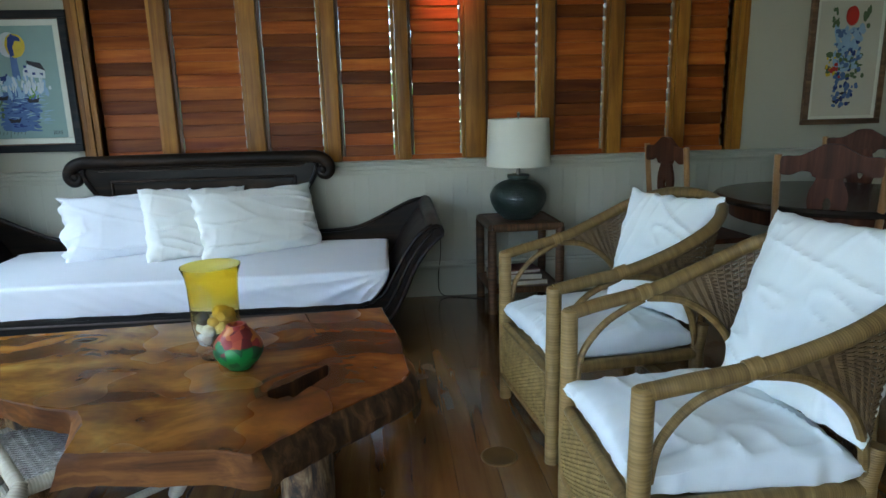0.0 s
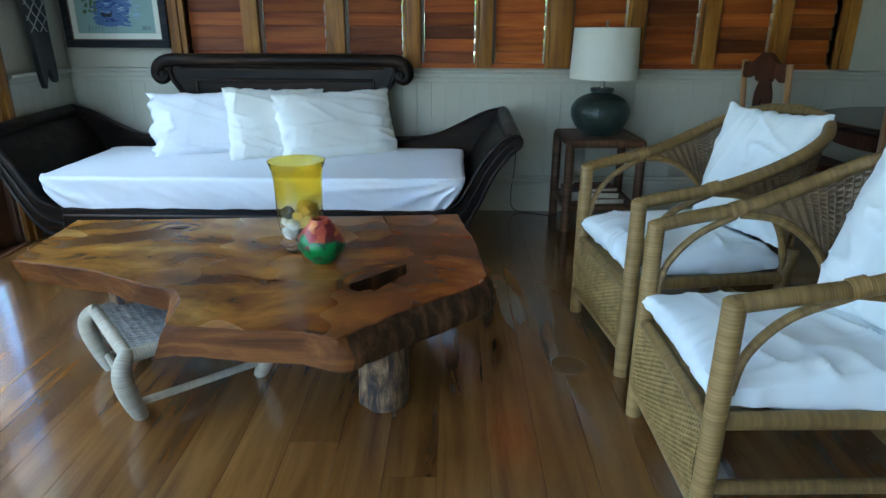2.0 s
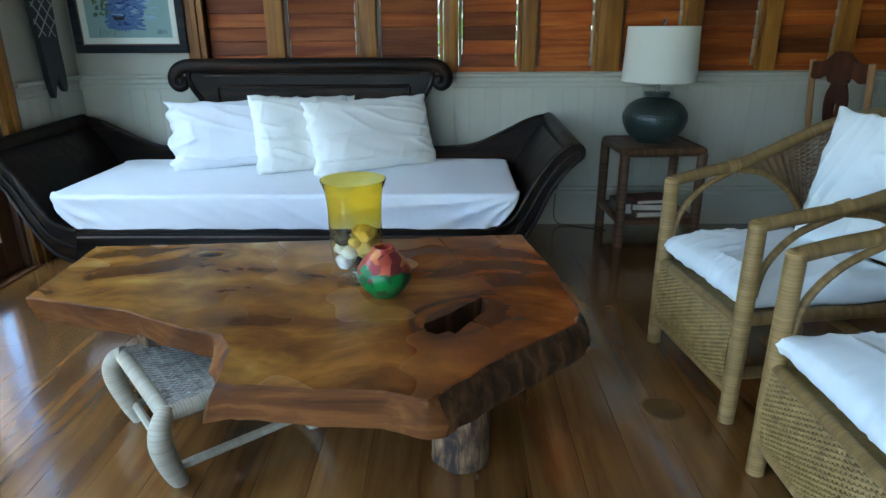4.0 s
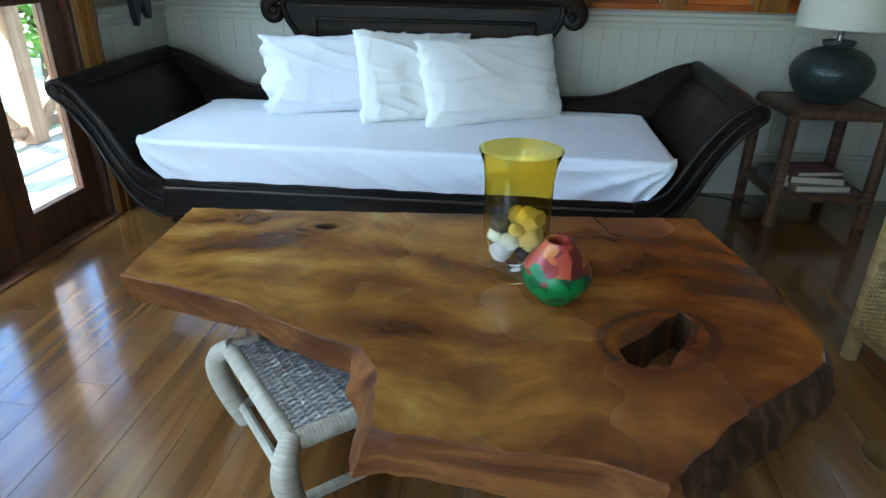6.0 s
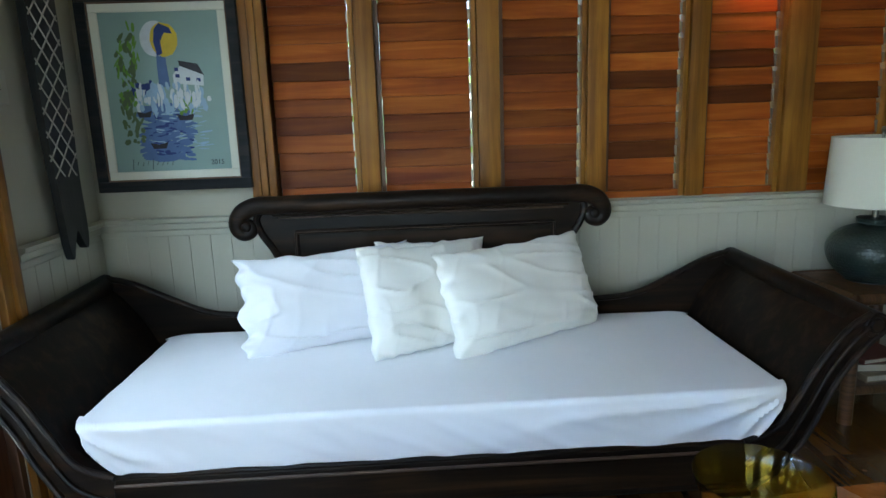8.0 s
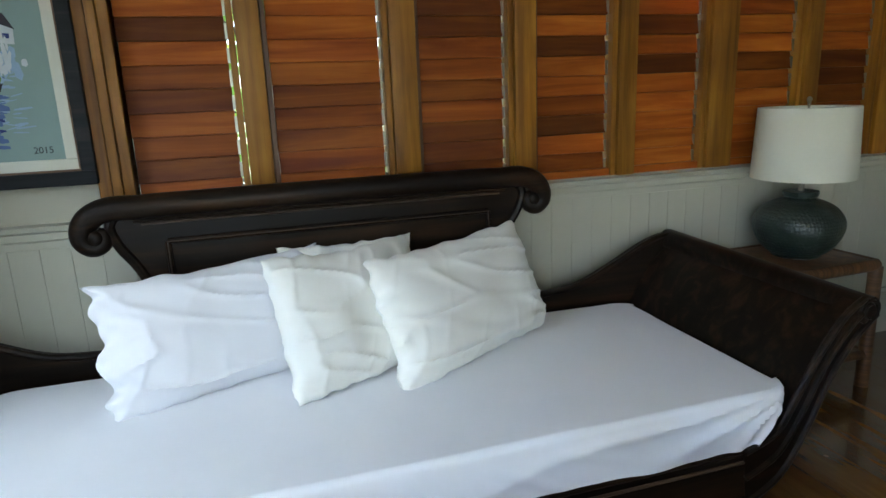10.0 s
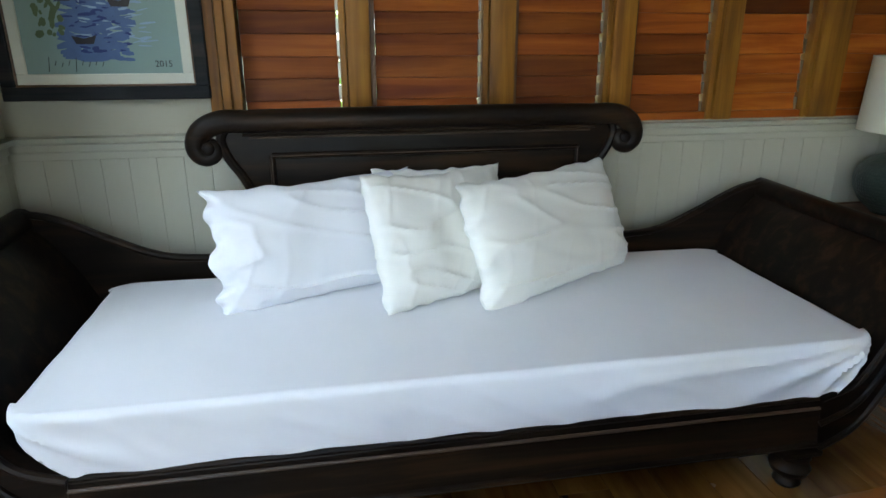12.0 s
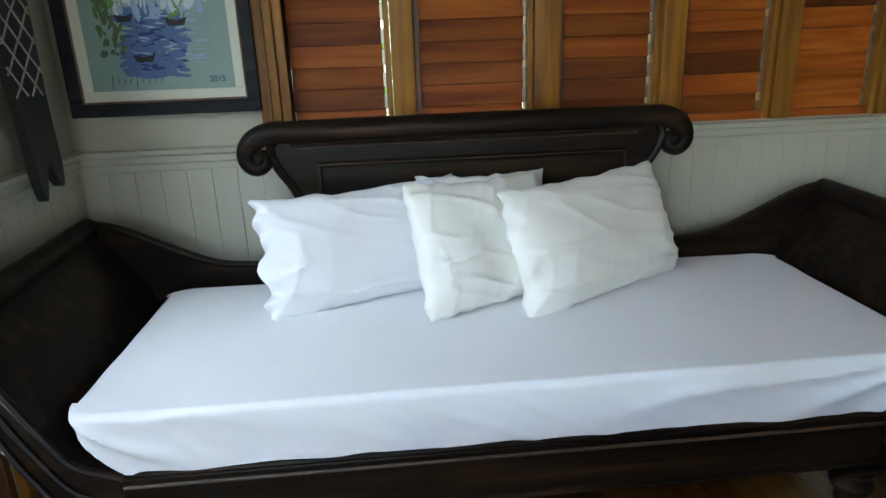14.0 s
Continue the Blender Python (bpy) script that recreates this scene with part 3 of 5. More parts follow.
for (xa, za), (xb, zb) in zip(frame_pts, frame_pts[1:]):
    part("panel_moulding", rod([(xa, RY - 0.028, za), (xb, RY - 0.028, zb)], 0.010, 8), M_BLACK, daybed)
    part("panel_edge", rod([(xa, RY - 0.037, za), (xb, RY - 0.037, zb)], 0.0025, 6), M_WORN, daybed, "worn brown edge")
leg_prof = [(0.0, 0.0), (0.026, 0.0), (0.034, 0.012), (0.030, 0.024), (0.024, 0.030), (0.044, 0.048), (0.050, 0.066), (0.042, 0.082), (0.032, 0.090), (0.046, 0.100), (0.046, 0.112), (0.0, 0.112)]
for x in (-0.885, 0.930):
    for y in (FY + 0.028, RY - 0.06):
        leg = part("leg", lathe([(r * 1.15, z) for r, z in leg_prof], 20, x, y, 0), M_BLACK, daybed)
        part("leg_block", bm_box(x - 0.062, x + 0.062, y - 0.045, y + 0.045, 0.1125, 0.129, 0.003), M_BLACK, leg)


# ---- bedding ----
def rounded_rect(w, d, r, n):
    pts = []
    for cx, cy, a0 in ((w / 2 - r, d / 2 - r, 0), (-w / 2 + r, d / 2 - r, 90), (-w / 2 + r, -d / 2 + r, 180), (w / 2 - r, -d / 2 + r, 270)):
        for k in range(7):
            a = radians(a0 + 90 * k / 6)
            pts.append((cx + r * math.cos(a), cy + r * math.sin(a)))
    pts.append(pts[0])
    out = []
    seg = [math.dist(a, b) for a, b in zip(pts, pts[1:])]
    tot, acc, i = sum(seg), 0.0, 0
    for k in range(n):
        t = tot * k / n
        while acc + seg[i] < t:
            acc += seg[i]
            i += 1
        f = (t - acc) / seg[i]
        out.append((pts[i][0] + (pts[i + 1][0] - pts[i][0]) * f, pts[i][1] + (pts[i + 1][1] - pts[i][1]) * f))
    return out


def ridge(v):
    return 1 - min(1.0, abs(v) * 3.2)


def make_mattress():
    w, d, h, n = 2.185, 0.815, 0.172, 420
    bm = bmesh.new()
    rings = []
    rows = [(k / 12, h, 0) for k in range(1, 12)] + [(0.975, h, 0.0)]
    rows += [(1 + 0.0, h - 0.024 * (1 - math.cos(a)), 0.024 * (1 - math.sin(a))) for a in np.linspace(0.25, 1.57, 6)]
    rows += [(1.0, z, 0.0) for z in np.linspace(h - 0.036, 0.0, 14)]
    out = rounded_rect(w, d, 0.05, n)
    for ri, (s, z, inset) in enumerate(rows):
        ring = []
        for x, y in out:
            L2 = math.hypot(x, y)
            nx, ny = (0, -1) if y < -d / 2 + 0.05 else ((0, 1) if y > d / 2 - 0.05 else ((1 if x > 0 else -1), 0))
            px, py, pz = x * s - nx * inset, y * s - ny * inset, z
            if s < 1:
                pz += 0.006 * (1 - s ** 3) + 0.0022 * noise.noise((px * 3, py * 3, 0.3)) + 0.0012 * noise.noise((px * 9 - py * 4, py * 9, 7))
            else:
                t = (h - z) / h
                f = 0.004 * noise.noise((px * 7, py * 7, pz * 4))
                if ny < 0:
                    right = max(0, min(1, (px + 0.05) / 0.7))
                    left = max(0, min(1, (-0.62 - px) / 0.3))
                    # folds that fan out from both front corners
                    th = math.atan2(h + 0.004 - pz, 1.10 - px)
                    f += 0.013 * right * min(1, t * 3) * (0.5 + 0.5 * math.sin(th ** 0.55 * 24 + 2.2 * noise.noise((px * 2.2, pz * 6, 1.7)))) ** 2
                    th = math.atan2(h + 0.02 - pz, px + 1.16)
                    f += 0.014 * left * min(1, t * 2.5) * (0.5 + 0.5 * math.sin(th * 15 + 2.5 * noise.noise((px * 5, pz * 7, 5.2)))) ** 2
                    f += 0.004 * min(1, t * 2) * ridge(noise.noise((px * 5 + pz * 9, pz * 6, 9.2)))
                    f -= 0.012 * t
                else:
                    f += 0.010 * t * ridge(noise.noise((py * 9 + pz * 4, pz * 6, 2.2))) - 0.055 * t * t
                px, py = px + nx * f, py + ny * f
                px -= math.copysign(0.10 * t * t * max(0.0, min(1.0, (abs(px) - 0.93) / 0.16)), px)
                if ri == len(rows) - 1:
                    pz += 0.004 + 0.006 * noise.noise((px * 8, py * 8, 4))
            ring.append(bm.verts.new((px, py, pz)))
        rings.append(ring)
    c = bm.verts.new((0, 0, h + 0.006))
    for k in range(n):
        q = (k + 1) % n
        bm.faces.new((c, rings[0][k], rings[0][q]))
        for a, b in zip(rings, rings[1:]):
            bm.faces.new((a[k], b[k], b[q], a[q]))
    bm.faces.new(rings[-1])
    return bm


mattress = thing("mattress", 0.549, 3.8495, 0.296, 0, "thin daybed mattress in a wrinkled white fitted sheet", "mattress")
part("fitted_sheet", make_mattress(), M_SHEET, mattress)
part("mattress_core", bm_box(-1.0, 1.0, -0.36, 0.36, 0.0, 0.15, 0.01), M_SHEET, mattress)


def make_pillow(w, h, t, seed, puff=0.47, wrinkle=1.2, nu=84, nv=60, ruffle=0.0):
    """A stuffed case lying in x and z, thick in y, with its middle at the origin."""
    bm = bmesh.new()
    grids = []
    for s in (-1, 1):
        g = []
        for j in range(nv + 1):
            row = []
            for i in range(nu + 1):
                u, v = -1 + 2 * i / nu, -1 + 2 * j / nv
                x = w / 2 * u * (1 - 0.055 * (1 - v * v) * abs(u) ** 3)
                z = h / 2 * v * (1 - 0.07 * (1 - u * u) * abs(v) ** 3)
                prof = max(0.0, (1 - abs(u) ** 2.6)) ** puff * max(0.0, (1 - abs(v) ** 2.4)) ** puff
                prof *= 1 + 0.16 * noise.noise((u * 1.2 + seed, v * 1.2, 0.5)) - 0.12 * v
                y = s * t / 2 * prof
                edge = max(abs(u), abs(v))
                q = 4.5 * edge ** 2 + 0.8
                wr = noise.noise((u * 2.4 + seed * 3, v * 2.0 + s, seed)) * 0.9
                fold = ridge(noise.noise((u * 1.1 + v * 2.6 + seed * 7, (u - v) * 0.7, seed + 11))) ** 3
                fold2 = ridge(noise.noise((u * 3.4 - v * 1.0 + seed * 5, (u + v) * 0.6, seed + 23))) ** 3
                y += s * wrinkle * (0.006 * wr + 0.010 * fold * (0.25 + 0.75 * edge) + 0.006 * fold2 * edge ** 2) * (0.30 + prof) * (1 if 0 < i < nu and 0 < j < nv else 0)
                x += 0.007 * wrinkle * noise.noise((v * 6, seed, u * 2)) * edge ** 4
                z += 0.007 * wrinkle * noise.noise((u * 6, seed + 4, v * 2)) * edge ** 4
                if ruffle and u < -0.9:
                    k = (-0.9 - u) / 0.1
                    y += ruffle * k * noise.noise((v * 5, seed, 6)) * 1.2
                    x -= ruffle * k * (0.5 + 1.1 * noise.noise((v * 4.2, seed, 2)))
                row.append((x, y, z, i in (0, nu) or j in (0, nv)))
            g.append(row)
        grids.append(g)
    verts = [[[None] * (nu + 1) for _ in range(nv + 1)] for _ in range(2)]
    for si in range(2):
        for j in range(nv + 1):
            for i in range(nu + 1):
                x, y, z, rim = grids[si][j][i]
                if rim and si == 1:
                    verts[1][j][i] = verts[0][j][i]
                else:
                    verts[si][j][i] = bm.verts.new((x, y, z))
    for si in range(2):
        V = verts[si]
        for j in range(nv):
            for i in range(nu):
                bm.faces.new((V[j][i], V[j][i + 1], V[j + 1][i + 1], V[j + 1][i]))
    return bm


def place_pillow(name, corner, yaw, lean, w, h, t, seed, mt, label, category, group="", roll=0, **kw):
    o = part(name, make_pillow(w, h, t, seed, **kw), mt)
    o.matrix_basis = pose(*corner, 0, 0, yaw) @ pose(0, 0, 0, -lean) @ pose(w / 2, t * 0.10, h / 2, 0, roll, 0)
    return tagged(o, label, category, group)


PG = "pillows on the daybed"
place_pillow("pillow", (0.33, 4.155, 0.462), 4, 14, 0.46, 0.375, 0.10, 9.1, M_PILLOW, "white cotton pillow standing behind the others", "pillow", PG)
place_pillow("pillow", (-0.134, 3.905, 0.457), 21.5, 20, 0.70, 0.390, 0.19, 1.3, M_SHEET, "plump white pillow with a ruffled open case end", "pillow", PG, ruffle=0.030, wrinkle=1.4)
place_pillow("pillow", (0.354, 3.802, 0.457), 31, 22, 0.55, 0.425, 0.18, 4.6, M_PILLOW, "creamy white cotton pillow leaning on another pillow", "pillow", PG, roll=4, wrinkle=1.4)
place_pillow("pillow", (0.645, 3.790, 0.457), 31, 22, 0.715, 0.410, 0.19, 7.7, M_PILLOW, "creamy white cotton pillow with a folded hem", "pillow", PG, ruffle=0.016, wrinkle=1.4)

# ---- live-edge coffee table ----
TZ = 0.415
OUT = [(-0.012, 2.885), (0.004, 2.65), (0.020, 2.405), (0.200, 2.365), (0.370, 2.315), (0.520, 2.236), (0.615, 2.188), (0.706, 2.166), (0.757, 2.073), (0.770, 1.975), (0.778, 1.922), (0.900, 1.905), (1.050, 1.893),
       (1.165, 1.888), (1.275, 1.852), (1.345, 1.935), (1.435, 2.030), (1.600, 2.175), (1.675, 2.240), (1.697, 2.310), (1.688, 2.420), (1.668, 2.654), (1.603, 3.020), (1.275, 2.985), (0.820, 2.950), (0.280, 2.900)]
HOLE = [(1.244, 2.228), (1.252, 2.178), (1.288, 2.160), (1.318, 2.178), (1.336, 2.162), (1.362, 2.205), (1.396, 2.262), (1.428, 2.318), (1.440, 2.372), (1.420, 2.412), (1.372, 2.372), (1.318, 2.300), (1.272, 2.258)]
KNOT = [(0.412, 2.780), (0.450, 2.766), (0.490, 2.770), (0.494, 2.787), (0.450, 2.796)]
CRACK = [(1.274, 2.974), (1.343, 2.737), (1.346, 2.738), (1.280, 2.975)]


def densify(poly, step, rough):
    out = []
    for a, b in zip(poly, poly[1:] + poly[:1]):
        n = max(1, int(math.dist(a, b) / step))
        for k in range(n):
            x, y = a[0] + (b[0] - a[0]) * k / n, a[1] + (b[1] - a[1]) * k / n
            out.append((x + rough * noise.noise((x * 14, y * 14, 2.0)) + rough * 0.5 * noise.noise((x * 40, y * 40, 5)), y + rough * noise.noise((x * 14, y * 14, 9.0)) + rough * 0.5 * noise.noise((x * 40, y * 40, 11))))
    return out


def make_slab(cx, cy):
    bm = bmesh.new()
    loops = [(densify(OUT, 0.022, 0.006), 1), (densify(HOLE, 0.012, 0.006), -1), (densify(KNOT, 0.01, 0.002), -1), (CRACK, -1)]
    tops, bots = [], []
    for pts, s in loops:
        big = s > 0
        n = len(pts)
        rings = []
        depths = [0.0, 0.004, 0.03, 0.06, 0.09, 1.0] if big else [0.0, 0.004, 0.02, 0.05, 1.0]
        for di, dp in enumerate(depths):
            ring = []
            for i, (x, y) in enumerate(pts):
                th = 0.078 + 0.026 * max(0, min(1, (x - 0.1) / 1.2))
                a, b = pts[i - 1], pts[(i + 1) % n]
                tx, ty = b[0] - a[0], b[1] - a[1]
                q = math.hypot(tx, ty) or 1
                nx, ny = ty / q, -tx / q
                front = big and y < 2.45
                if di == 0:
                    o = -0.004 if n > 4 else 0.0
                    z = TZ
                else:
                    z = TZ - (th if dp == 1.0 else dp)
                    o = 0.0
                    if big and di > 1:
                        o = 0.010 * noise.noise((x * 11, y * 11, z * 22)) + 0.006 * noise.noise((x * 37, y * 37, z * 60))
                        if front and 1.28 < x < 1.75:
                            o += 0.034 * math.sin(min(1, (TZ - z) / th) * 2.2) + 0.012 * noise.noise((x * 24, y * 24, z * 30))
                        elif front and 0.80 <= x < 1.28:
                            o *= 0.3
                        elif front and 0.69 < x < 0.80:
                            o += 0.040 * (TZ - z) / th
                        elif front and x < 0.69:
                            o -= 0.020 * (TZ - z) / th
                    elif not big and n > 4 and di > 1:
                        o = 0.006 * noise.noise((x * 40, y * 40, z * 60))
                ring.append(bm.verts.new((x + nx * o - cx, y + ny * o - cy, z)))
            rings.append(ring)
        for ra, rb in zip(rings, rings[1:]):
            for i in range(n):
                f = bm.faces.new((ra[i], ra[(i + 1) % n], rb[(i + 1) % n], rb[i]))
                mx, my = (ra[i].co.x + ra[(i + 1) % n].co.x) / 2 + cx, (ra[i].co.y + ra[(i + 1) % n].co.y) / 2 + cy
                if big and 1.30 < mx < 1.72 and my < 2.33:
                    f.material_index = 1 if ra is not rings[0] else 0
                elif not big:
                    chip = n > 20 and ra is rings[0] and noise.noise((mx * 26, my * 26, 3.0)) > -0.12
                    f.material_index = 3 if chip else 1
                else:
                    f.material_index = 2
        tops.append([bm.edges.get((rings[0][i], rings[0][(i + 1) % n])) for i in range(n)])
        bots.append([bm.edges.get((rings[-1][i], rings[-1][(i + 1) % n])) for i in range(n)])
    for es in (tops, bots):
        r = bmesh.ops.triangle_fill(bm, edges=[e for g in es for e in g], use_beauty=True)
        for f in r["geom"]:
            if isinstance(f, bmesh.types.BMFace):
                f.material_index = 0
    return bm


def slab_wood(name):
    """Figured slab: swirling grain round a knot, golden to red, under varnish."""
    m, N, L, B = nodes_of(name)
    tc = N.new("ShaderNodeTexCoord")
    mp = N.new("ShaderNodeMapping")
    L.new(tc.outputs["Object"], mp.inputs["Vector"])
    swirl = N.new("ShaderNodeTexNoise")
    swirl.inputs["Scale"].default_value, swirl.inputs["Detail"].default_value = 1.6, 3
    L.new(mp.outputs["Vector"], swirl.inputs["Vector"])
    add = N.new("ShaderNodeVectorMath")
    add.operation = 'MULTIPLY_ADD'
    L.new(swirl.outputs["Color"], add.inputs[0])
    add.inputs[1].default_value = (0.35, 0.45, 0.3)
    L.new(mp.outputs["Vector"], add.inputs[2])
    mp2 = N.new("ShaderNodeMapping")
    mp2.inputs["Scale"].default_value = (2.2, 4.0, 4)
    L.new(add.outputs[0], mp2.inputs["Vector"])
    wv = N.new("ShaderNodeTexWave")
    wv.wave_type, wv.bands_direction, wv.wave_profile = 'BANDS', 'Y', 'SIN'
    wv.inputs["Scale"].default_value, wv.inputs["Distortion"].default_value = 0.42, 7.0
    wv.inputs["Detail"].default_value, wv.inputs["Detail Scale"].default_value, wv.inputs["Detail Roughness"].default_value = 4.0, 0.9, 0.6
    L.new(mp2.outputs["Vector"], wv.inputs["Vector"])
    cloud = noise_tex(N, L, mp2.outputs["Vector"], 0.8, 5, 0.6)
    g = math_node(N, L, 'ADD', math_node(N, L, 'MULTIPLY', wv.outputs["Fac"], 0.08), math_node(N, L, 'MULTIPLY', cloud, 0.96))
    fine = noise_tex(N, L, mp2.outputs["Vector"], 6.0, 3)
    c = ramp(N, L, g, [(0.36, (0.070, 0.022, 0.005)), (0.47, (0.180, 0.070, 0.012)), (0.56, (0.31, 0.140, 0.022)), (0.68, (0.46, 0.26, 0.05))])
    big = noise_tex(N, L, mp.outputs["Vector"], 1.8, 2)
    red = ramp(N, L, g, [(0.36, (0.062, 0.014, 0.003)), (0.5, (0.21, 0.052, 0.007)), (0.66, (0.42, 0.135, 0.018))])
    sep = N.new("ShaderNodeSeparateXYZ")
    L.new(tc.outputs["Object"], sep.inputs[0])
    gx = N.new("ShaderNodeMapRange")
    gx.inputs["From Min"].default_value, gx.inputs["From Max"].default_value = 0.15, 1.0
    L.new(math_node(N, L, 'ADD', sep.outputs["X"], math_node(N, L, 'MULTIPLY', big, 0.4)), gx.inputs["Value"])
    c = mix(N, L, c, red, gx.outputs[0])
    # dark heartwood ring round the large knot
    vd = N.new("ShaderNodeVectorMath")
    vd.operation = 'DISTANCE'
    vs = N.new("ShaderNodeVectorMath")
    vs.operation = 'MULTIPLY_ADD'
    L.new(swirl.outputs["Color"], vs.inputs[0])
    vs.inputs[1].default_value = (0.12, 0.12, 0)
    L.new(tc.outputs["Object"], vs.inputs[2])
    L.new(vs.outputs[0], vd.inputs[0])
    vd.inputs[1].default_value = (1.275 - 0.86 + 0.06, 2.19 - 2.32 + 0.06, TZ)
    ve = N.new("ShaderNodeVectorMath")
    ve.operation = 'DISTANCE'
    L.new(vs.outputs[0], ve.inputs[0])
    ve.inputs[1].default_value = (1.410 - 0.86 + 0.06, 2.36 - 2.32 + 0.06, TZ)
    oval = math_node(N, L, 'SUBTRACT', math_node(N, L, 'MULTIPLY', math_node(N, L, 'ADD', vd.outputs["Value"], ve.outputs["Value"]), 0.5), 0.103)
    kd = N.new("ShaderNodeVectorMath")
    kd.operation = 'MULTIPLY'
    L.new(vs.outputs[0], kd.inputs[0])
    kd.inputs[1].default_value = (1.0, 1.7, 0.0)
    kn = N.new("ShaderNodeVectorMath")
    kn.operation = 'DISTANCE'
    L.new(kd.outputs[0], kn.inputs[0])
    kn.inputs[1].default_value = (0.45 - 0.86 + 0.06, (2.78 - 2.32 + 0.06) * 1.7, 0)
    c = mix(N, L, c, (0.05, 0.016, 0.005), math_node(N, L, 'MULTIPLY', ramp(N, L, kn.outputs["Value"], [(0.03, (1, 1, 1)), (0.06, (0.35, 0.35, 0.35)), (0.085, (0.7, 0.7, 0.7)), (0.12, (0, 0, 0))]), 0.8))
    rings = math_node(N, L, 'SINE', math_node(N, L, 'MULTIPLY', oval, 150.0), 0)
    near = ramp(N, L, oval, [(0.0, (0.95, 0.95, 0.95)), (0.030, (0.8, 0.8, 0.8)), (0.045, (1, 1, 1)), (0.060, (0.35, 0.35, 0.35)), (0.13, (0, 0, 0))])
    fac = math_node(N, L, 'MULTIPLY', near, math_node(N, L, 'MULTIPLY_ADD', rings, 0.28))
    fac.node.inputs[1].links[0].from_node.inputs[2].default_value = 0.80
    c = mix(N, L, c, (0.045, 0.014, 0.006), fac)
    mp3 = N.new("ShaderNodeMapping")
    mp3.inputs["Scale"].default_value = (3.0, 60, 30)
    L.new(add.outputs[0], mp3.inputs["Vector"])
    line = noise_tex(N, L, mp3.outputs["Vector"], 1.0, 5, 0.7)
    c = mix(N, L, c, (0.045, 0.016, 0.006), math_node(N, L, 'MULTIPLY', ramp(N, L, line, [(0.42, (0, 0, 0)), (0.75, (1, 1, 1))]), 0.28))
    c = mix(N, L, c, (0.05, 0.018, 0.007), math_node(N, L, 'MULTIPLY', ramp(N, L, fine, [(0.5, (0, 0, 0)), (0.75, (1, 1, 1))]), 0.35))
    L.new(c, B.inputs["Base Color"])
    r = math_node(N, L, 'MULTIPLY_ADD', big, 0.22)
    r.node.inputs[2].default_value = 0.16
    L.new(r, B.inputs["Roughness"])
    B.inputs["Coat Weight"].default_value, B.inputs["Coat Roughness"].default_value = 0.15, 0.12
    bump(N, L, B, line, 0.05, 0.001)
    return m


M_SLAB = slab_wood("figured_slab_wood")
M_SLABEDGE = wood("slab_edge_wood", (0.040, 0.012, 0.003), (0.120, 0.042, 0.008), (0.23, 0.092, 0.018), "x", 0.6, 0.9, 0.0, 0.0, 0.6, 0.2)
M_BARK = wood("dark_bark", (0.014, 0.007, 0.004), (0.055, 0.026, 0.010), (0.16, 0.075, 0.027), "z", 0.7, 1.1, 0.0, 0.0, 0.9, 0.15)
M_LOG, _n, _l, _b = nodes_of("peeled_log")
_p = noise_tex(_n, _l, mapped(_n, _l, "Object", (1, 1, 0.35)), 26, 6, 0.65, 0.5)
_q = noise_tex(_n, _l, mapped(_n, _l, "Object", (1, 1, 0.12)), 70, 4)
_c = ramp(_n, _l, _p, [(0.40, (0.016, 0.010, 0.006)), (0.47, (0.07, 0.036, 0.015)), (0.56, (0.17, 0.10, 0.04)), (0.68, (0.30, 0.21, 0.11))])
_l.new(mix(_n, _l, _c, (0.03, 0.016, 0.008), math_node(_n, _l, 'MULTIPLY', ramp(_n, _l, _q, [(0.5, (0, 0, 0)), (0.65, (1, 1, 1))]), 0.6)), _b.inputs["Base Color"])
_b.inputs["Roughness"].default_value = 0.65
bump(_n, _l, _b, _p, 0.8, 0.008)
coffee_table = thing("coffee_table", 0.86, 2.32, 0, label="low live-edge coffee table of varnished slab wood on log legs", category="coffee table")
part("tabletop", make_slab(0.86, 2.32), [M_SLAB, M_BARK, M_SLABEDGE, plain("pale_sapwood", (0.42, 0.27, 0.12), 0.7, scale=60)], coffee_table, "figured slab with a knot hole and barky edge")
for lx, ly, r in ((1.350, 2.205, 0.082), (0.375, 2.46, 0.050), (1.40, 2.80, 0.075)):
    bm = bmesh.new()
    prof = []
    for k in range(13):
        z = 0.318 * k / 12
        prof.append((r * (1.03 - 0.05 * k / 12), z))
    lathe([(0, 0)] + prof + [(0, 0.320)], 28, bm=bm)
    for v in bm.verts:
        q = math.hypot(v.co.x, v.co.y)
        if q > 0.001:
            f = 1 + 0.16 * noise.noise((v.co.x * 16, v.co.y * 16, v.co.z * 3 + lx)) + 0.05 * noise.noise((v.co.x * 60, v.co.y * 60, v.co.z * 9))
            v.co.x *= f
            v.co.y *= f
    leg = part("leg", bm, M_LOG, coffee_table, "log leg with patches of bark")
    leg.location = (lx - 0.86, ly - 2.32, 0)

# ---- glass hurricane vase with stones, painted pot ----
M_AMBER, _n, _l, _b = nodes_of("amber_glass")
_tc = _n.new("ShaderNodeTexCoord")
_sx = _n.new("ShaderNodeSeparateXYZ")
_l.new(_tc.outputs["Object"], _sx.inputs[0])
_mr = _n.new("ShaderNodeMapRange")
_mr.inputs["From Min"].default_value, _mr.inputs["From Max"].default_value = 0.10, 0.21
_l.new(_sx.outputs["Z"], _mr.inputs["Value"])
_l.new(mix(_n, _l, (0.97, 0.97, 0.94), (0.93, 0.75, 0.13), _mr.outputs[0]), _b.inputs["Base Color"])
_b.inputs["Roughness"].default_value, _b.inputs["Transmission Weight"].default_value, _b.inputs["IOR"].default_value = 0.02, 1.0, 1.04
_b.inputs["Coat Weight"].default_value, _b.inputs["Coat Roughness"].default_value = 0.6, 0.03
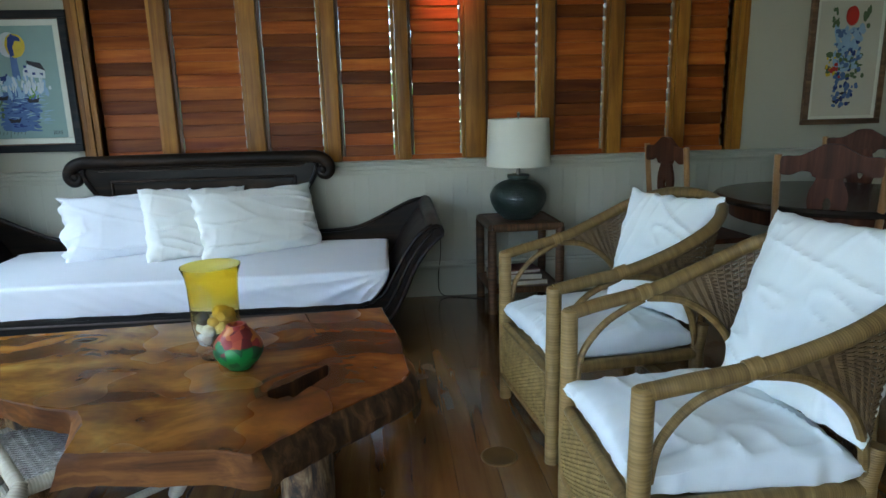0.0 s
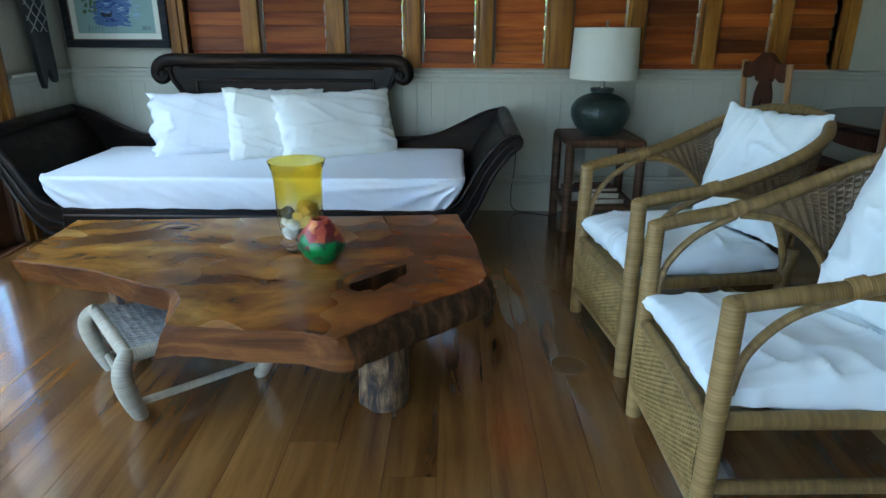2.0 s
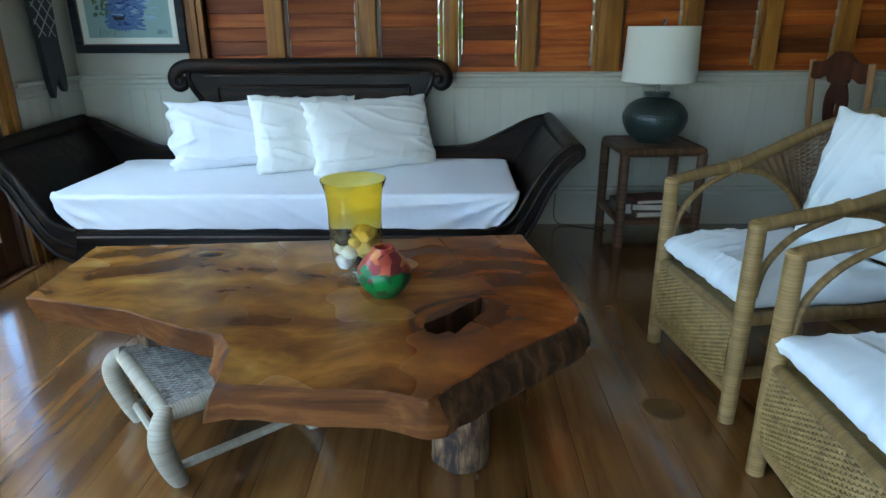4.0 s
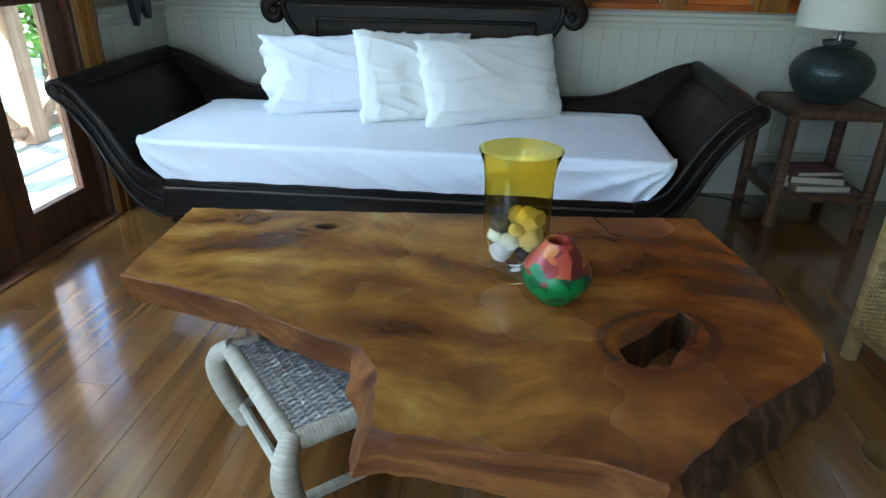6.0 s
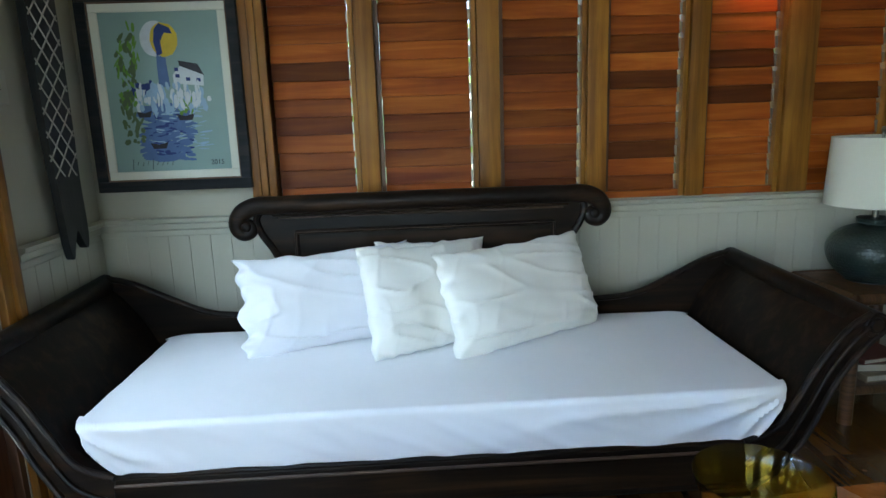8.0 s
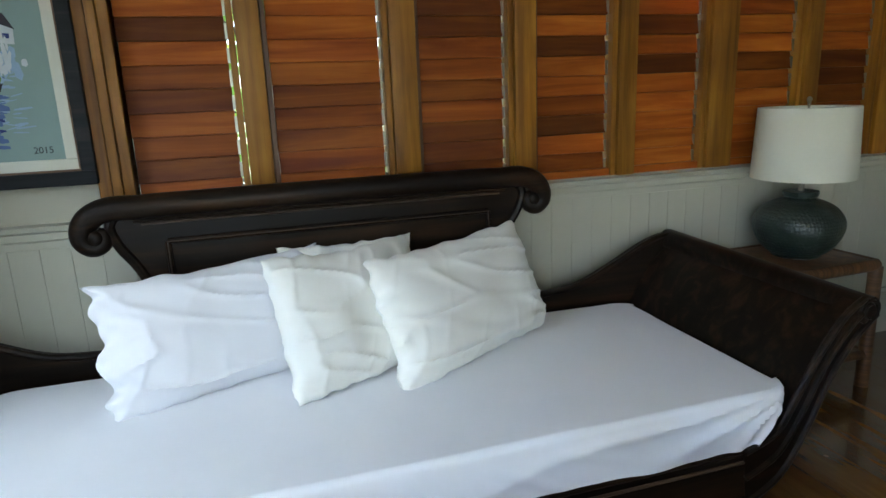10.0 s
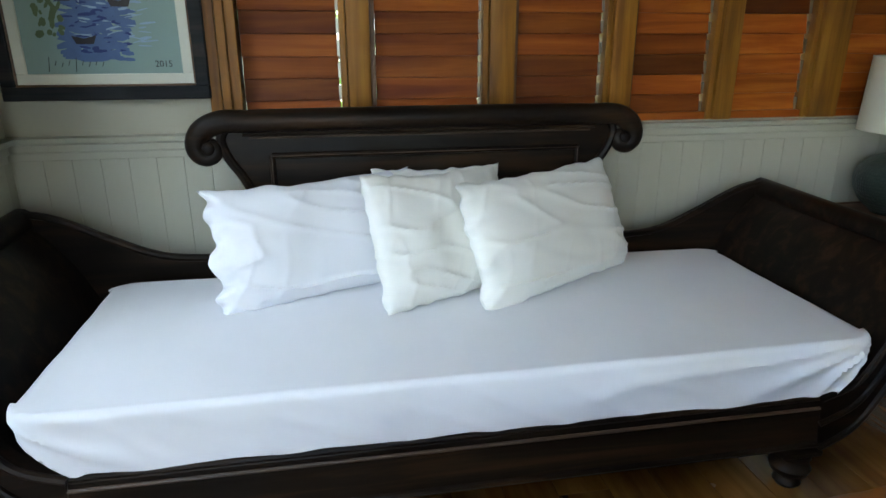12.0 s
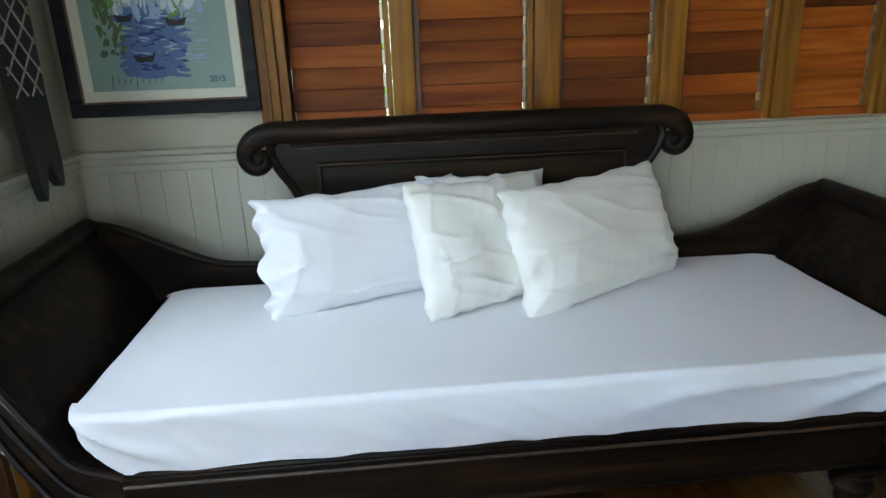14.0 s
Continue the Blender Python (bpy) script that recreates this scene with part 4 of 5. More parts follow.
VX, VY = 1.023, 2.555
vase = thing("hurricane_vase", VX, VY, TZ + 0.001, label="footed glass vase tinted yellow above, holding stones", category="vase")
body_out = [(0.030, 0.040), (0.060, 0.058), (0.078, 0.085), (0.083, 0.12), (0.084, 0.20), (0.086, 0.262), (0.091, 0.300), (0.102, 0.330)]
body_in = [(r - 0.003, z + (0.004 if i == 0 else 0)) for i, (r, z) in enumerate(body_out)]
part("bowl", lathe([(0, 0.040)] + body_out + [(0.1015, 0.3325)] + body_in[::-1] + [(0, 0.046)], 40), M_AMBER, vase, "straight glass bowl, amber tinted toward the flared rim").visible_shadow = False
M_CLEAR = plain("clear_glass", (0.96, 0.97, 0.96), 0.02, 0, 1.0, 1.2, 0.0)
part("foot", lathe([(0, 0.0), (0.062, 0.0), (0.065, 0.003), (0.055, 0.006), (0.020, 0.012), (0.014, 0.022), (0.024, 0.034), (0.022, 0.0395), (0, 0.0395)], 32), M_CLEAR, vase, "clear glass foot").visible_shadow = False
random.seed(5)
STONES = [(-0.030, -0.018, 0.072, 0.026, 0), (0.022, -0.022, 0.070, 0.024, 2), (0.0, 0.028, 0.072, 0.026, 0), (-0.040, 0.004, 0.104, 0.023, 0), (-0.012, -0.036, 0.108, 0.022, 0),
          (0.030, -0.024, 0.112, 0.031, 1), (0.032, 0.026, 0.106, 0.025, 1), (-0.012, 0.026, 0.118, 0.024, 0), (-0.034, -0.014, 0.142, 0.024, 2), (0.004, -0.030, 0.136, 0.018, 1), (0.030, -0.012, 0.158, 0.032, 1), (0.002, 0.030, 0.150, 0.022, 1)]
M_STONE = [plain("pale_stone", (0.62, 0.60, 0.54), 0.7, scale=40), plain("yellow_stone", (0.55, 0.42, 0.14), 0.7, scale=30), plain("dark_stone", (0.05, 0.04, 0.035), 0.6, scale=30)]
for sx_, sy_, sz_, sr, kind in STONES:
    bm = bmesh.new()
    bmesh.ops.create_icosphere(bm, subdivisions=3, radius=sr * 1.15)
    off = random.uniform(0, 50)
    for v in bm.verts:
        v.co *= 1 + (0.34 if kind == 1 else 0.18) * noise.noise(v.co * 45 + Vector((off, 0, 0)))
        v.co.z *= 0.85
    st = part("stone", bm, M_STONE[kind])
    st.location = (VX + sx_ * 1.18, VY + sy_ * 1.18, TZ + 0.001 + sz_)
    tagged(st, ("rounded pale stone in the glass vase", "rough yellow stone in the glass vase", "dark smooth stone in the glass vase")[kind], "stone", "stones in the vase")

M_POT, _n, _l, _b = nodes_of("painted_clay")
_tc = _n.new("ShaderNodeTexCoord")
_sx = _n.new("ShaderNodeSeparateXYZ")
_l.new(_tc.outputs["Object"], _sx.inputs[0])
_nv = mapped(_n, _l, "Object", (1, 1, 1))
_vor = _n.new("ShaderNodeTexVoronoi")
_vor.inputs["Scale"].default_value = 34
_l.new(_nv, _vor.inputs["Vector"])
_hue = _n.new("ShaderNodeSeparateColor")
_l.new(_vor.outputs["Color"], _hue.inputs[0])
_leaf = ramp(_n, _l, _hue.outputs[0], [(0.0, (0.006, 0.045, 0.014)), (0.5, (0.012, 0.12, 0.02)), (1.0, (0.02, 0.19, 0.035))])
_flow = ramp(_n, _l, _hue.outputs[1], [(0.0, (0.10, 0.008, 0.010)), (0.40, (0.28, 0.022, 0.018)), (0.70, (0.40, 0.07, 0.03)), (1.0, (0.46, 0.16, 0.02))])
_hz = math_node(_n, _l, 'ADD', _sx.outputs["Z"], math_node(_n, _l, 'MULTIPLY', _hue.outputs[2], 0.045))
_mr = _n.new("ShaderNodeMapRange")
_mr.inputs["From Min"].default_value, _mr.inputs["From Max"].default_value = 0.106, 0.109
_l.new(_hz, _mr.inputs["Value"])
_l.new(mix(_n, _l, _leaf, _flow, _mr.outputs[0]), _b.inputs["Base Color"])
_b.inputs["Roughness"].default_value = 0.38
bump(_n, _l, _b, _vor.outputs["Distance"], 0.35, 0.002)
pot = part("painted_pot", lathe([(0, 0.0), (0.036, 0.0), (0.040, 0.006), (0.060, 0.026), (0.074, 0.050), (0.0775, 0.066), (0.074, 0.084), (0.060, 0.108), (0.046, 0.124), (0.034, 0.136), (0.031, 0.146), (0.030, 0.149), (0.024, 0.149), (0.022, 0.136), (0.036, 0.10), (0.03, 0.02), (0, 0.015)], 40), M_POT)
pot.location = (1.122, 2.432, TZ + 0.001)
pot.scale = (1.08, 1.08, 1.04)
tagged(pot, "small round clay pot painted with red flowers and green leaves", "pot")


# ---- rattan footstool ----
footstool = thing("footstool", 0.603, 2.362, 0, 40.5, "pale rattan footstool with a woven seat and bowed legs", "footstool")
FW, FD, FH = 0.215, 0.205, 0.248
cs = [(-FW, -FD), (FW, -FD), (FW, FD), (-FW, FD)]
for (xa, ya), (xb, yb) in zip(cs, cs[1:] + cs[:1]):
    part("seat_rail", rod([(xa, ya, FH - 0.018), (xb, yb, FH - 0.018)], 0.023, 10), M_BINDW, footstool)
    ka = 0.97
    part("stretcher", rod([(xa * ka, ya * ka, 0.055), (xb * ka, yb * ka, 0.055)], 0.013, 8), M_BINDW, footstool)
for x, y in cs:
    sx, sy = (1 if x > 0 else -1), (1 if y > 0 else -1)
    pts = spline([(x - sx * 0.005, y - sy * 0.005, FH - 0.004), (x + sx * 0.026, y + sy * 0.026, FH - 0.040), (x + sx * 0.030, y + sy * 0.030, 0.15), (x + sx * 0.008, y + sy * 0.008, 0.06), (x - sx * 0.012, y - sy * 0.012, 0.0)], 5)
    part("leg", rod(pts, [0.022 + 0.009 * math.sin(i / 20 * 3.1) for i in range(len(pts))], 12), M_BINDW, footstool)
weave("woven_seat", lambda u, v: (-FW + 0.012 + (2 * FW - 0.024) * u, -FD + 0.012 + (2 * FD - 0.024) * v, FH - 0.006 - 0.012 * math.sin(math.pi * u) * math.sin(math.pi * v)), 44, 15, M_CANEW, footstool, 0.0042, 0.0042, "grey-white woven cane seat")
part("seat_underlay", bm_box(-FW + 0.012, FW - 0.012, -FD + 0.012, FD - 0.012, FH - 0.032, FH - 0.026), M_CANE, footstool)


# ---- rattan armchairs ----
M_BINDP = wrapped("honey_rattan_binding", (0.19, 0.115, 0.032), (0.35, 0.228, 0.078), 0.010)
M_CANED = cane("brown_woven_cane", (0.055, 0.032, 0.014), (0.20, 0.13, 0.055))
def make_armchair():
    ch = thing("armchair", 2.458, 2.686, 0, 7, "brown rattan tub armchair with a woven cane back and apron", "armchair", "rattan armchairs")
    X0, YH, XR = -0.295, 0.290, 0.275
    HOOP = [(X0, -YH, 0.640), (X0 + 0.10, -YH - 0.012, 0.662), (-0.02, -0.315, 0.696), (0.16, -0.328, 0.764), (0.30, -0.300, 0.832), (0.39, -0.185, 0.878), (0.418, 0.0, 0.892)]
    HOOP = HOOP + [(x, -y, z) for x, y, z in HOOP[-2::-1]]
    hp = spline(HOOP, 6)
    part("arm_hoop", rod(hp, 0.0215, 12), M_BIND, ch, "bound rattan hoop forming arms and top of back")
    for s in (-1, 1):
        part("front_post", rod([(X0, s * YH, 0.0), (X0, s * YH, 0.22), (X0, s * YH, 0.43), (X0, s * YH, 0.648), (X0, s * YH, 0.655)], [0.025, 0.027, 0.027, 0.026, 0.018], 14), M_BINDP, ch)
        part("rear_leg", rod([(XR + 0.02, s * 0.27, 0.0), (XR, s * 0.272, 0.36), (XR + 0.015, s * 0.275, 0.46)], 0.026, 12), M_BIND, ch)
        part("seat_rail", rod([(X0 + 0.02, s * 0.285, 0.350), (XR, s * 0.272, 0.350)], 0.023, 12), M_BIND, ch)
        part("stretcher", rod([(X0 + 0.02, s * 0.287, 0.165), (XR, s * 0.272, 0.165)], 0.019, 10), M_BIND, ch)
        # front quarter arch and rear arch that edges the woven back
        part("arm_brace", rod(spline([(X0 + 0.025, s * 0.285, 0.42), (X0 + 0.045, s * 0.288, 0.52), (X0 + 0.12, s * 0.292, 0.61), (X0 + 0.235, s * 0.305, 0.668)], 6), 0.0115, 8), M_BIND, ch)
        part("back_arch", rod(spline([(-0.045, s * 0.305, 0.672), (0.07, s * 0.308, 0.655), (0.175, s * 0.300, 0.585), (0.235, s * 0.290, 0.49), (XR - 0.01, s * 0.276, 0.38)], 6), 0.0125, 8), M_BIND, ch)
        part("binding", rod([(-0.075 + 0.012 * k, s * (0.309 + 0.0004 * k), 0.683 + 0.0034 * k) for k in range(4)], 0.0245, 12), M_BINDP, ch)
        part("back_splay", rod([(XR + 0.01, s * 0.262, 0.40), (0.33, s * 0.20, 0.52)], 0.012, 8), M_BIND, ch)
    part("front_rail", rod([(X0, -YH, 0.335), (X0, YH, 0.335)], 0.019, 10), M_BIND, ch)
    part("front_band", rod([(X0 - 0.004, -YH, 0.108), (X0 - 0.004, YH, 0.108)], 0.021, 10, False, 0.8), M_BINDP, ch)
    part("rear_rail", rod([(XR, -0.27, 0.345), (XR, 0.27, 0.345)], 0.022, 10), M_BIND, ch)
    part("rear_stretcher", rod([(XR, -0.27, 0.165), (XR, 0.27, 0.165)], 0.018, 10), M_BIND, ch)
    part("seat_panel", bm_box(X0 + 0.015, XR - 0.01, -0.265, 0.265, 0.325, 0.345, 0.003), M_CANE, ch)
    weave("apron", lambda u, v: (X0 - 0.012 - 0.010 * math.sin(math.pi * v), YH * (1 - 2 * u) * 0.925, 0.122 + 0.215 * v), 30, 34, M_CANE, ch, 0.0034, 0.0042, "woven cane apron")
    # woven back between hoop and rear arches
    n = len(hp)

    edge = spline([(-0.045, 0.305, 0.672), (0.07, 0.308, 0.655), (0.175, 0.300, 0.585), (0.235, 0.290, 0.49), (XR - 0.01, 0.276, 0.38)], 6)

    def back(u, v):
        t = u * 2 - 1
        i = (0.158 + 0.684 * u) * (n - 1)
        a = min(int(i), n - 2)
        top = hp[a].lerp(hp[a + 1], i - a)
        top = Vector((top.x, top.y, top.z - 0.012))
        if abs(t) > 0.62:
            # along the side arch
            j = (1 - abs(t)) / 0.38 * (len(edge) - 1)
            k = min(int(j), len(edge) - 2)
            low = edge[k].lerp(edge[k + 1], j - k)
            low = Vector((low.x, math.copysign(low.y, t), low.z))
        else:
            w = t / 0.62
            low = Vector((XR - 0.01 + 0.075 * math.cos(w * math.pi / 2), 0.276 * w, 0.38))
        return tuple(low.lerp(top, v))
    weave("woven_back", back, 46, 52, M_CANED, ch, 0.0040, 0.0035, "open woven cane back")
    return ch


armchair = make_armchair()
armchair.scale = (1, 0.94, 1.015)
armchair_b = copy_thing(armchair, pose(2.478, 1.863, 0, 0, 0, 0.5))


def seat_cushion(x, y, rz, seed, tilt):
    o = part("seat_cushion", make_pillow(0.545, 0.575, 0.145, seed, puff=0.33, wrinkle=1.3), M_CUSHION)
    o.matrix_basis = pose(x, y, 0.413, 90 + tilt, 0, rz) @ pose(0, 0, 0)
    tagged(o, "soft creased white cushion on the armchair seat", "cushion", "armchair seat cushions")


def back_cushion(x, y, yaw, lean, w, h, seed, roll):
    o = part("back_cushion", make_pillow(w, h, 0.17, seed, puff=0.48, wrinkle=1.3), M_CUSHION)
    o.matrix_basis = pose(x, y, 0.462, 0, 0, yaw) @ pose(0, 0, 0, -lean) @ pose(0, 0, h / 2, 0, roll, 0)
    tagged(o, "white cotton cushion leaning on the armchair back", "cushion", "armchair back cushions")


seat_cushion(2.435, 2.690, -83, 21.3, 0)
seat_cushion(2.450, 1.860, -90, 33.8, 0)
back_cushion(2.640, 2.625, -58, 17, 0.40, 0.48, 12.4, 0)
back_cushion(2.665, 1.825, -80, 19, 0.47, 0.53, 15.9, -3)

# ---- side table, lamp, books ----
side_table = thing("side_table", 2.470, 4.262, 0, 2, "small brown bound-cane side table with a lower shelf", "side table")
SW, SD, SH = 0.212, 0.200, 0.56
sc = [(-SW, -SD), (SW, -SD), (SW, SD), (-SW, SD)]
for x, y in sc:
    part("leg", rod([(x, y, 0), (x, y, 0.28), (x, y, SH - 0.03)], 0.028, 10), M_SIDE, side_table)
for (xa, ya), (xb, yb) in zip(sc, sc[1:] + sc[:1]):
    part("top_rail", rod([(xa, ya, SH - 0.022), (xb, yb, SH - 0.022)], 0.025, 10), M_SIDE, side_table)
    part("shelf_rail", rod([(xa, ya, 0.145), (xb, yb, 0.145)], 0.020, 10), M_SIDE, side_table)
part("tabletop", bm_box(-SW, SW, -SD, SD, SH - 0.022, SH - 0.001, 0.004), M_BROWN, side_table)
part("shelf", bm_box(-SW, SW, -SD, SD, 0.140, 0.160, 0.003), M_BROWN, side_table)

M_PAGE = plain("book_pages", (0.55, 0.50, 0.40), 0.8, scale=60)
COVERS = [plain("red_book_cover", (0.16, 0.04, 0.03), 0.5), plain("brown_book_cover", (0.12, 0.08, 0.05), 0.5), plain("tan_book_cover", (0.28, 0.21, 0.13), 0.5), plain("grey_book_cover", (0.2, 0.2, 0.18), 0.5)]


def book(x, y, z, w, d, h, rz, cover, label):
    b = thing("book", x, y, z, rz, label, "book", "books on the lower shelf")
    part("page_block", bm_box(-w / 2 + 0.003, w / 2 - 0.004, -d / 2 + 0.004, d / 2 - 0.004, 0.003, h - 0.003), M_PAGE, b)
    part("cover", bm_box(-w / 2, w / 2, -d / 2, d / 2, 0, 0.003), cover, b)
    part("cover", bm_box(-w / 2, w / 2, -d / 2, d / 2, h - 0.003, h), cover, b)
    part("spine", bm_box(-w / 2 - 0.003, -w / 2 + 0.0005, -d / 2, d / 2, 0, h), cover, b)


book(2.49, 4.20, 0.1605, 0.26, 0.20, 0.030, 6, COVERS[2], "tan hardback book lying flat")
book(2.48, 4.21, 0.191, 0.24, 0.18, 0.036, -4, COVERS[1], "brown hardback book lying flat")
book(2.47, 4.22, 0.2275, 0.22, 0.17, 0.022, 10, COVERS[0], "worn red book on the stack")
book(2.325, 4.26, 0.1605, 0.09, 0.20, 0.06, 0, COVERS[3], "grey book lying on the shelf")

lamp = thing("table_lamp", 2.469, 4.268, SH, 0, "table lamp with a dimpled dark green pottery base and cream shade", "lamp")
M_DIMPLE, _n, _l, _b = nodes_of("dimpled_green_glaze")
_v = mapped(_n, _l, "Object", (1, 1, 1))
_vo = _n.new("ShaderNodeTexVoronoi")
_vo.inputs["Scale"].default_value, _vo.inputs["Randomness"].default_value = 80, 0.35
_l.new(_v, _vo.inputs["Vector"])
_no = noise_tex(_n, _l, _v, 7, 4)
_c = ramp(_n, _l, _no, [(0.3, (0.012, 0.018, 0.015)), (0.55, (0.026, 0.039, 0.031)), (0.8, (0.048, 0.062, 0.045))])
_l.new(mix(_n, _l, _c, (0.09, 0.10, 0.07), ramp(_n, _l, _vo.outputs["Distance"], [(0.0, (0.45, 0.45, 0.45)), (0.35, (0, 0, 0))])), _b.inputs["Base Color"])
_b.inputs["Roughness"].default_value = 0.33
bump(_n, _l, _b, _vo.outputs["Distance"], 0.7, 0.004)
prof = [(0, 0), (0.085, 0.0), (0.095, 0.008), (0.135, 0.040), (0.163, 0.085), (0.174, 0.125), (0.168, 0.160), (0.140, 0.198), (0.098, 0.222), (0.066, 0.232), (0.058, 0.238), (0.066, 0.246), (0.068, 0.258), (0.060, 0.264), (0, 0.264)]
part("base", lathe([(p.x, p.y) for p in spline([(a, b, 0) for a, b in prof], 3)], 48), M_DIMPLE, lamp)
part("stem", lathe([(0, 0.264), (0.012, 0.264), (0.012, 0.33), (0.016, 0.335), (0.016, 0.38), (0.006, 0.385), (0.005, 0.598), (0, 0.598)], 14), M_METAL, lamp)
shade = part("shade", lathe([(0.196, 0.318), (0.184, 0.590), (0.181, 0.590), (0.193, 0.318), (0.196, 0.318)], 48), M_SHADE, lamp, "cream linen drum shade")
for a in (0, 120, 240):
    part("spider", rod([(0, 0, 0.582), (0.182 * math.cos(radians(a)), 0.182 * math.sin(radians(a)), 0.582)], 0.0022, 6), M_METAL, lamp)
part("finial", lathe([(0, 0.598), (0.008, 0.600), (0.006, 0.606), (0.011, 0.616), (0.008, 0.626), (0, 0.630)], 14), M_METAL, lamp)
lamp.scale = (1.02, 1.02, 1.05)
cord = part("power_cord", rod(spline([(2.27, 4.35, 0.003), (2.10, 4.43, 0.003), (1.985, 4.462, 0.02), (1.965, 4.474, 0.12), (1.985, 4.495, 0.28), (1.990, 4.496, 0.44)], 6), 0.003, 6), plain("black_cord", (0.02, 0.02, 0.02), 0.5))
tagged(cord, "thin dark lamp cord running up to an outlet", "cord")
socket = part("wall_outlet", bm_box(1.955, 2.03, WY1 - 0.016, WY1 - 0.006, 0.40, 0.52, 0.003), M_TRIM)
tagged(socket, "white wall outlet plate above the baseboard", "outlet")

disc = part("floor_outlet_cover", lathe([(0, 0), (0.068, 0), (0.068, 0.003), (0.062, 0.006), (0.056, 0.004), (0, 0.004)], 36), M_BRASS)
disc.location = (2.018, 2.44, 0.0)
tagged(disc, "round tarnished brass cover plate let into the floor", "floor outlet")

# ---- dining corner ----
dining_table = thing("dining_table", 4.06, 3.55, 0, 0, "round dark varnished dining table on a pedestal", "dining table")
part("tabletop", lathe([(0, 0.712), (0.58, 0.712), (0.605, 0.722), (0.61, 0.735), (0.60, 0.748), (0.585, 0.752), (0, 0.752)], 64), M_DARKTOP, dining_table)
part("apron", lathe([(0.52, 0.63), (0.525, 0.711), (0.505, 0.711), (0.50, 0.63), (0.52, 0.63)], 48), M_DINE, dining_table)
part("pedestal", lathe([(0, 0.05), (0.10, 0.05), (0.07, 0.12), (0.055, 0.25), (0.085, 0.36), (0.06, 0.48), (0.12, 0.66), (0.14, 0.711), (0, 0.711)], 24), M_DINE, dining_table)
for k in range(4):
    a = radians(45 + 90 * k)
    part("foot", rod(spline([(0.05 * math.cos(a), 0.05 * math.sin(a), 0.16), (0.22 * math.cos(a), 0.22 * math.sin(a), 0.12), (0.40 * math.cos(a), 0.40 * math.sin(a), 0.022)], 5), 0.026, 8), M_DINE, dining_table)


def make_dining_chair(x, y, rz, label):
    """Faces +y; the back stands at the local origin's rear."""
    c = thing("dining_chair", x, y, 0, rz, label, "chair", "dining chairs")
    W = 0.215
    for s in (-1, 1):
        part("back_post", rod(spline([(s * (W - 0.02), 0.03, 0.0), (s * (W - 0.01), 0.0, 0.44), (s * W, -0.03, 0.75), (s * (W + 0.004), -0.052, 0.995)], 4), 0.017, 8), M_DINEP, c, "pale wooden back post")
        part("front_leg", rod([(s * (W - 0.01), 0.41, 0.0), (s * W, 0.41, 0.43)], [0.016, 0.023], 8), M_DINE, c)
        part("side_stretcher", rod([(s * (W - 0.015), 0.02, 0.2), (s * (W - 0.01), 0.41, 0.2)], 0.011, 6), M_DINE, c)
    part("seat", bm_box(-W - 0.02, W + 0.02, -0.005, 0.435, 0.430, 0.462, 0.010), M_DINE, c)
    crest = [(-0.203, 0.905), (-0.16, 0.900), (-0.12, 0.918), (-0.08, 0.915), (-0.055, 0.89), (0.055, 0.89), (0.08, 0.915), (0.12, 0.918), (0.16, 0.900), (0.203, 0.905), (0.206, 0.94), (0.203, 0.985), (0.13, 0.990), (0.08, 1.015), (0.04, 1.040), (0.0, 1.046), (-0.04, 1.040), (-0.08, 1.015), (-0.13, 0.990), (-0.203, 0.985), (-0.206, 0.94)]
    pts = [(p.x, p.y) for p in spline([(a, b, 0) for a, b in crest], 3, True)]
    bm = bmesh.new()
    prism(bm, pts, "y", -0.062, -0.036)
    part("crest_rail", bm, M_DINE, c, "shaped dark red-brown crest rail")
    half = [(0.052, 0.92), (0.056, 0.88), (0.078, 0.83), (0.083, 0.77), (0.066, 0.69), (0.046, 0.62), (0.056, 0.53), (0.060, 0.46)]
    hs_ = [(p.x, p.y) for p in spline([(a, b, 0) for a, b in half], 4)]
    hole = [(0.0, 0.80), (0.012, 0.79), (0.017, 0.765), (0.010, 0.735), (0.0, 0.725)]
    bm = bmesh.new()
    for s in (-1, 1):
        prism(bm, [(s * a, b) for a, b in hs_] + [(0, 0.46), (0, 0.725)] + [(s * a, b) for a, b in hole[-2:0:-1]] + [(0, 0.80), (0, 0.92)], "y", -0.048, -0.032)
    part("splat", bm, M_DINE, c, "vase-shaped pierced splat")
    return c


dchair = make_dining_chair(3.72, 3.15, -38, "dark red-brown dining chair with pale posts and shaped splat")
dchair.scale = (1, 1, 1.01)
copy_thing(dchair, pose(3.36, 4.03, 0, 0, 0, -84))
copy_thing(dchair, pose(4.72, 4.22, 0, 0, 0, 141))

# ---- wall pieces ----
def stroke(pts2, y, cx, cz, rnd=0.0):
    bm = bmesh.new()
    vs = [bm.verts.new((cx + a, y, cz + b)) for a, b in pts2]
    vb = [bm.verts.new((cx + a, y + 0.0006, cz + b)) for a, b in pts2]
    bm.faces.new(vs)
    bm.faces.new(vb[::-1])
    for i in range(len(vs)):
        j = (i + 1) % len(vs)
        bm.faces.new((vs[i], vb[i], vb[j], vs[j]))
    return bm


def blob(rx, rz, n=18, rough=0.12, seed=0.0):
    return [(rx * math.cos(a) * (1 + rough * noise.noise((math.cos(a) * 2, math.sin(a) * 2, seed))), rz * math.sin(a) * (1 + rough * noise.noise((math.cos(a) * 2, math.sin(a) * 2, seed + 5)))) for a in [2 * math.pi * k / n for k in range(n)]]


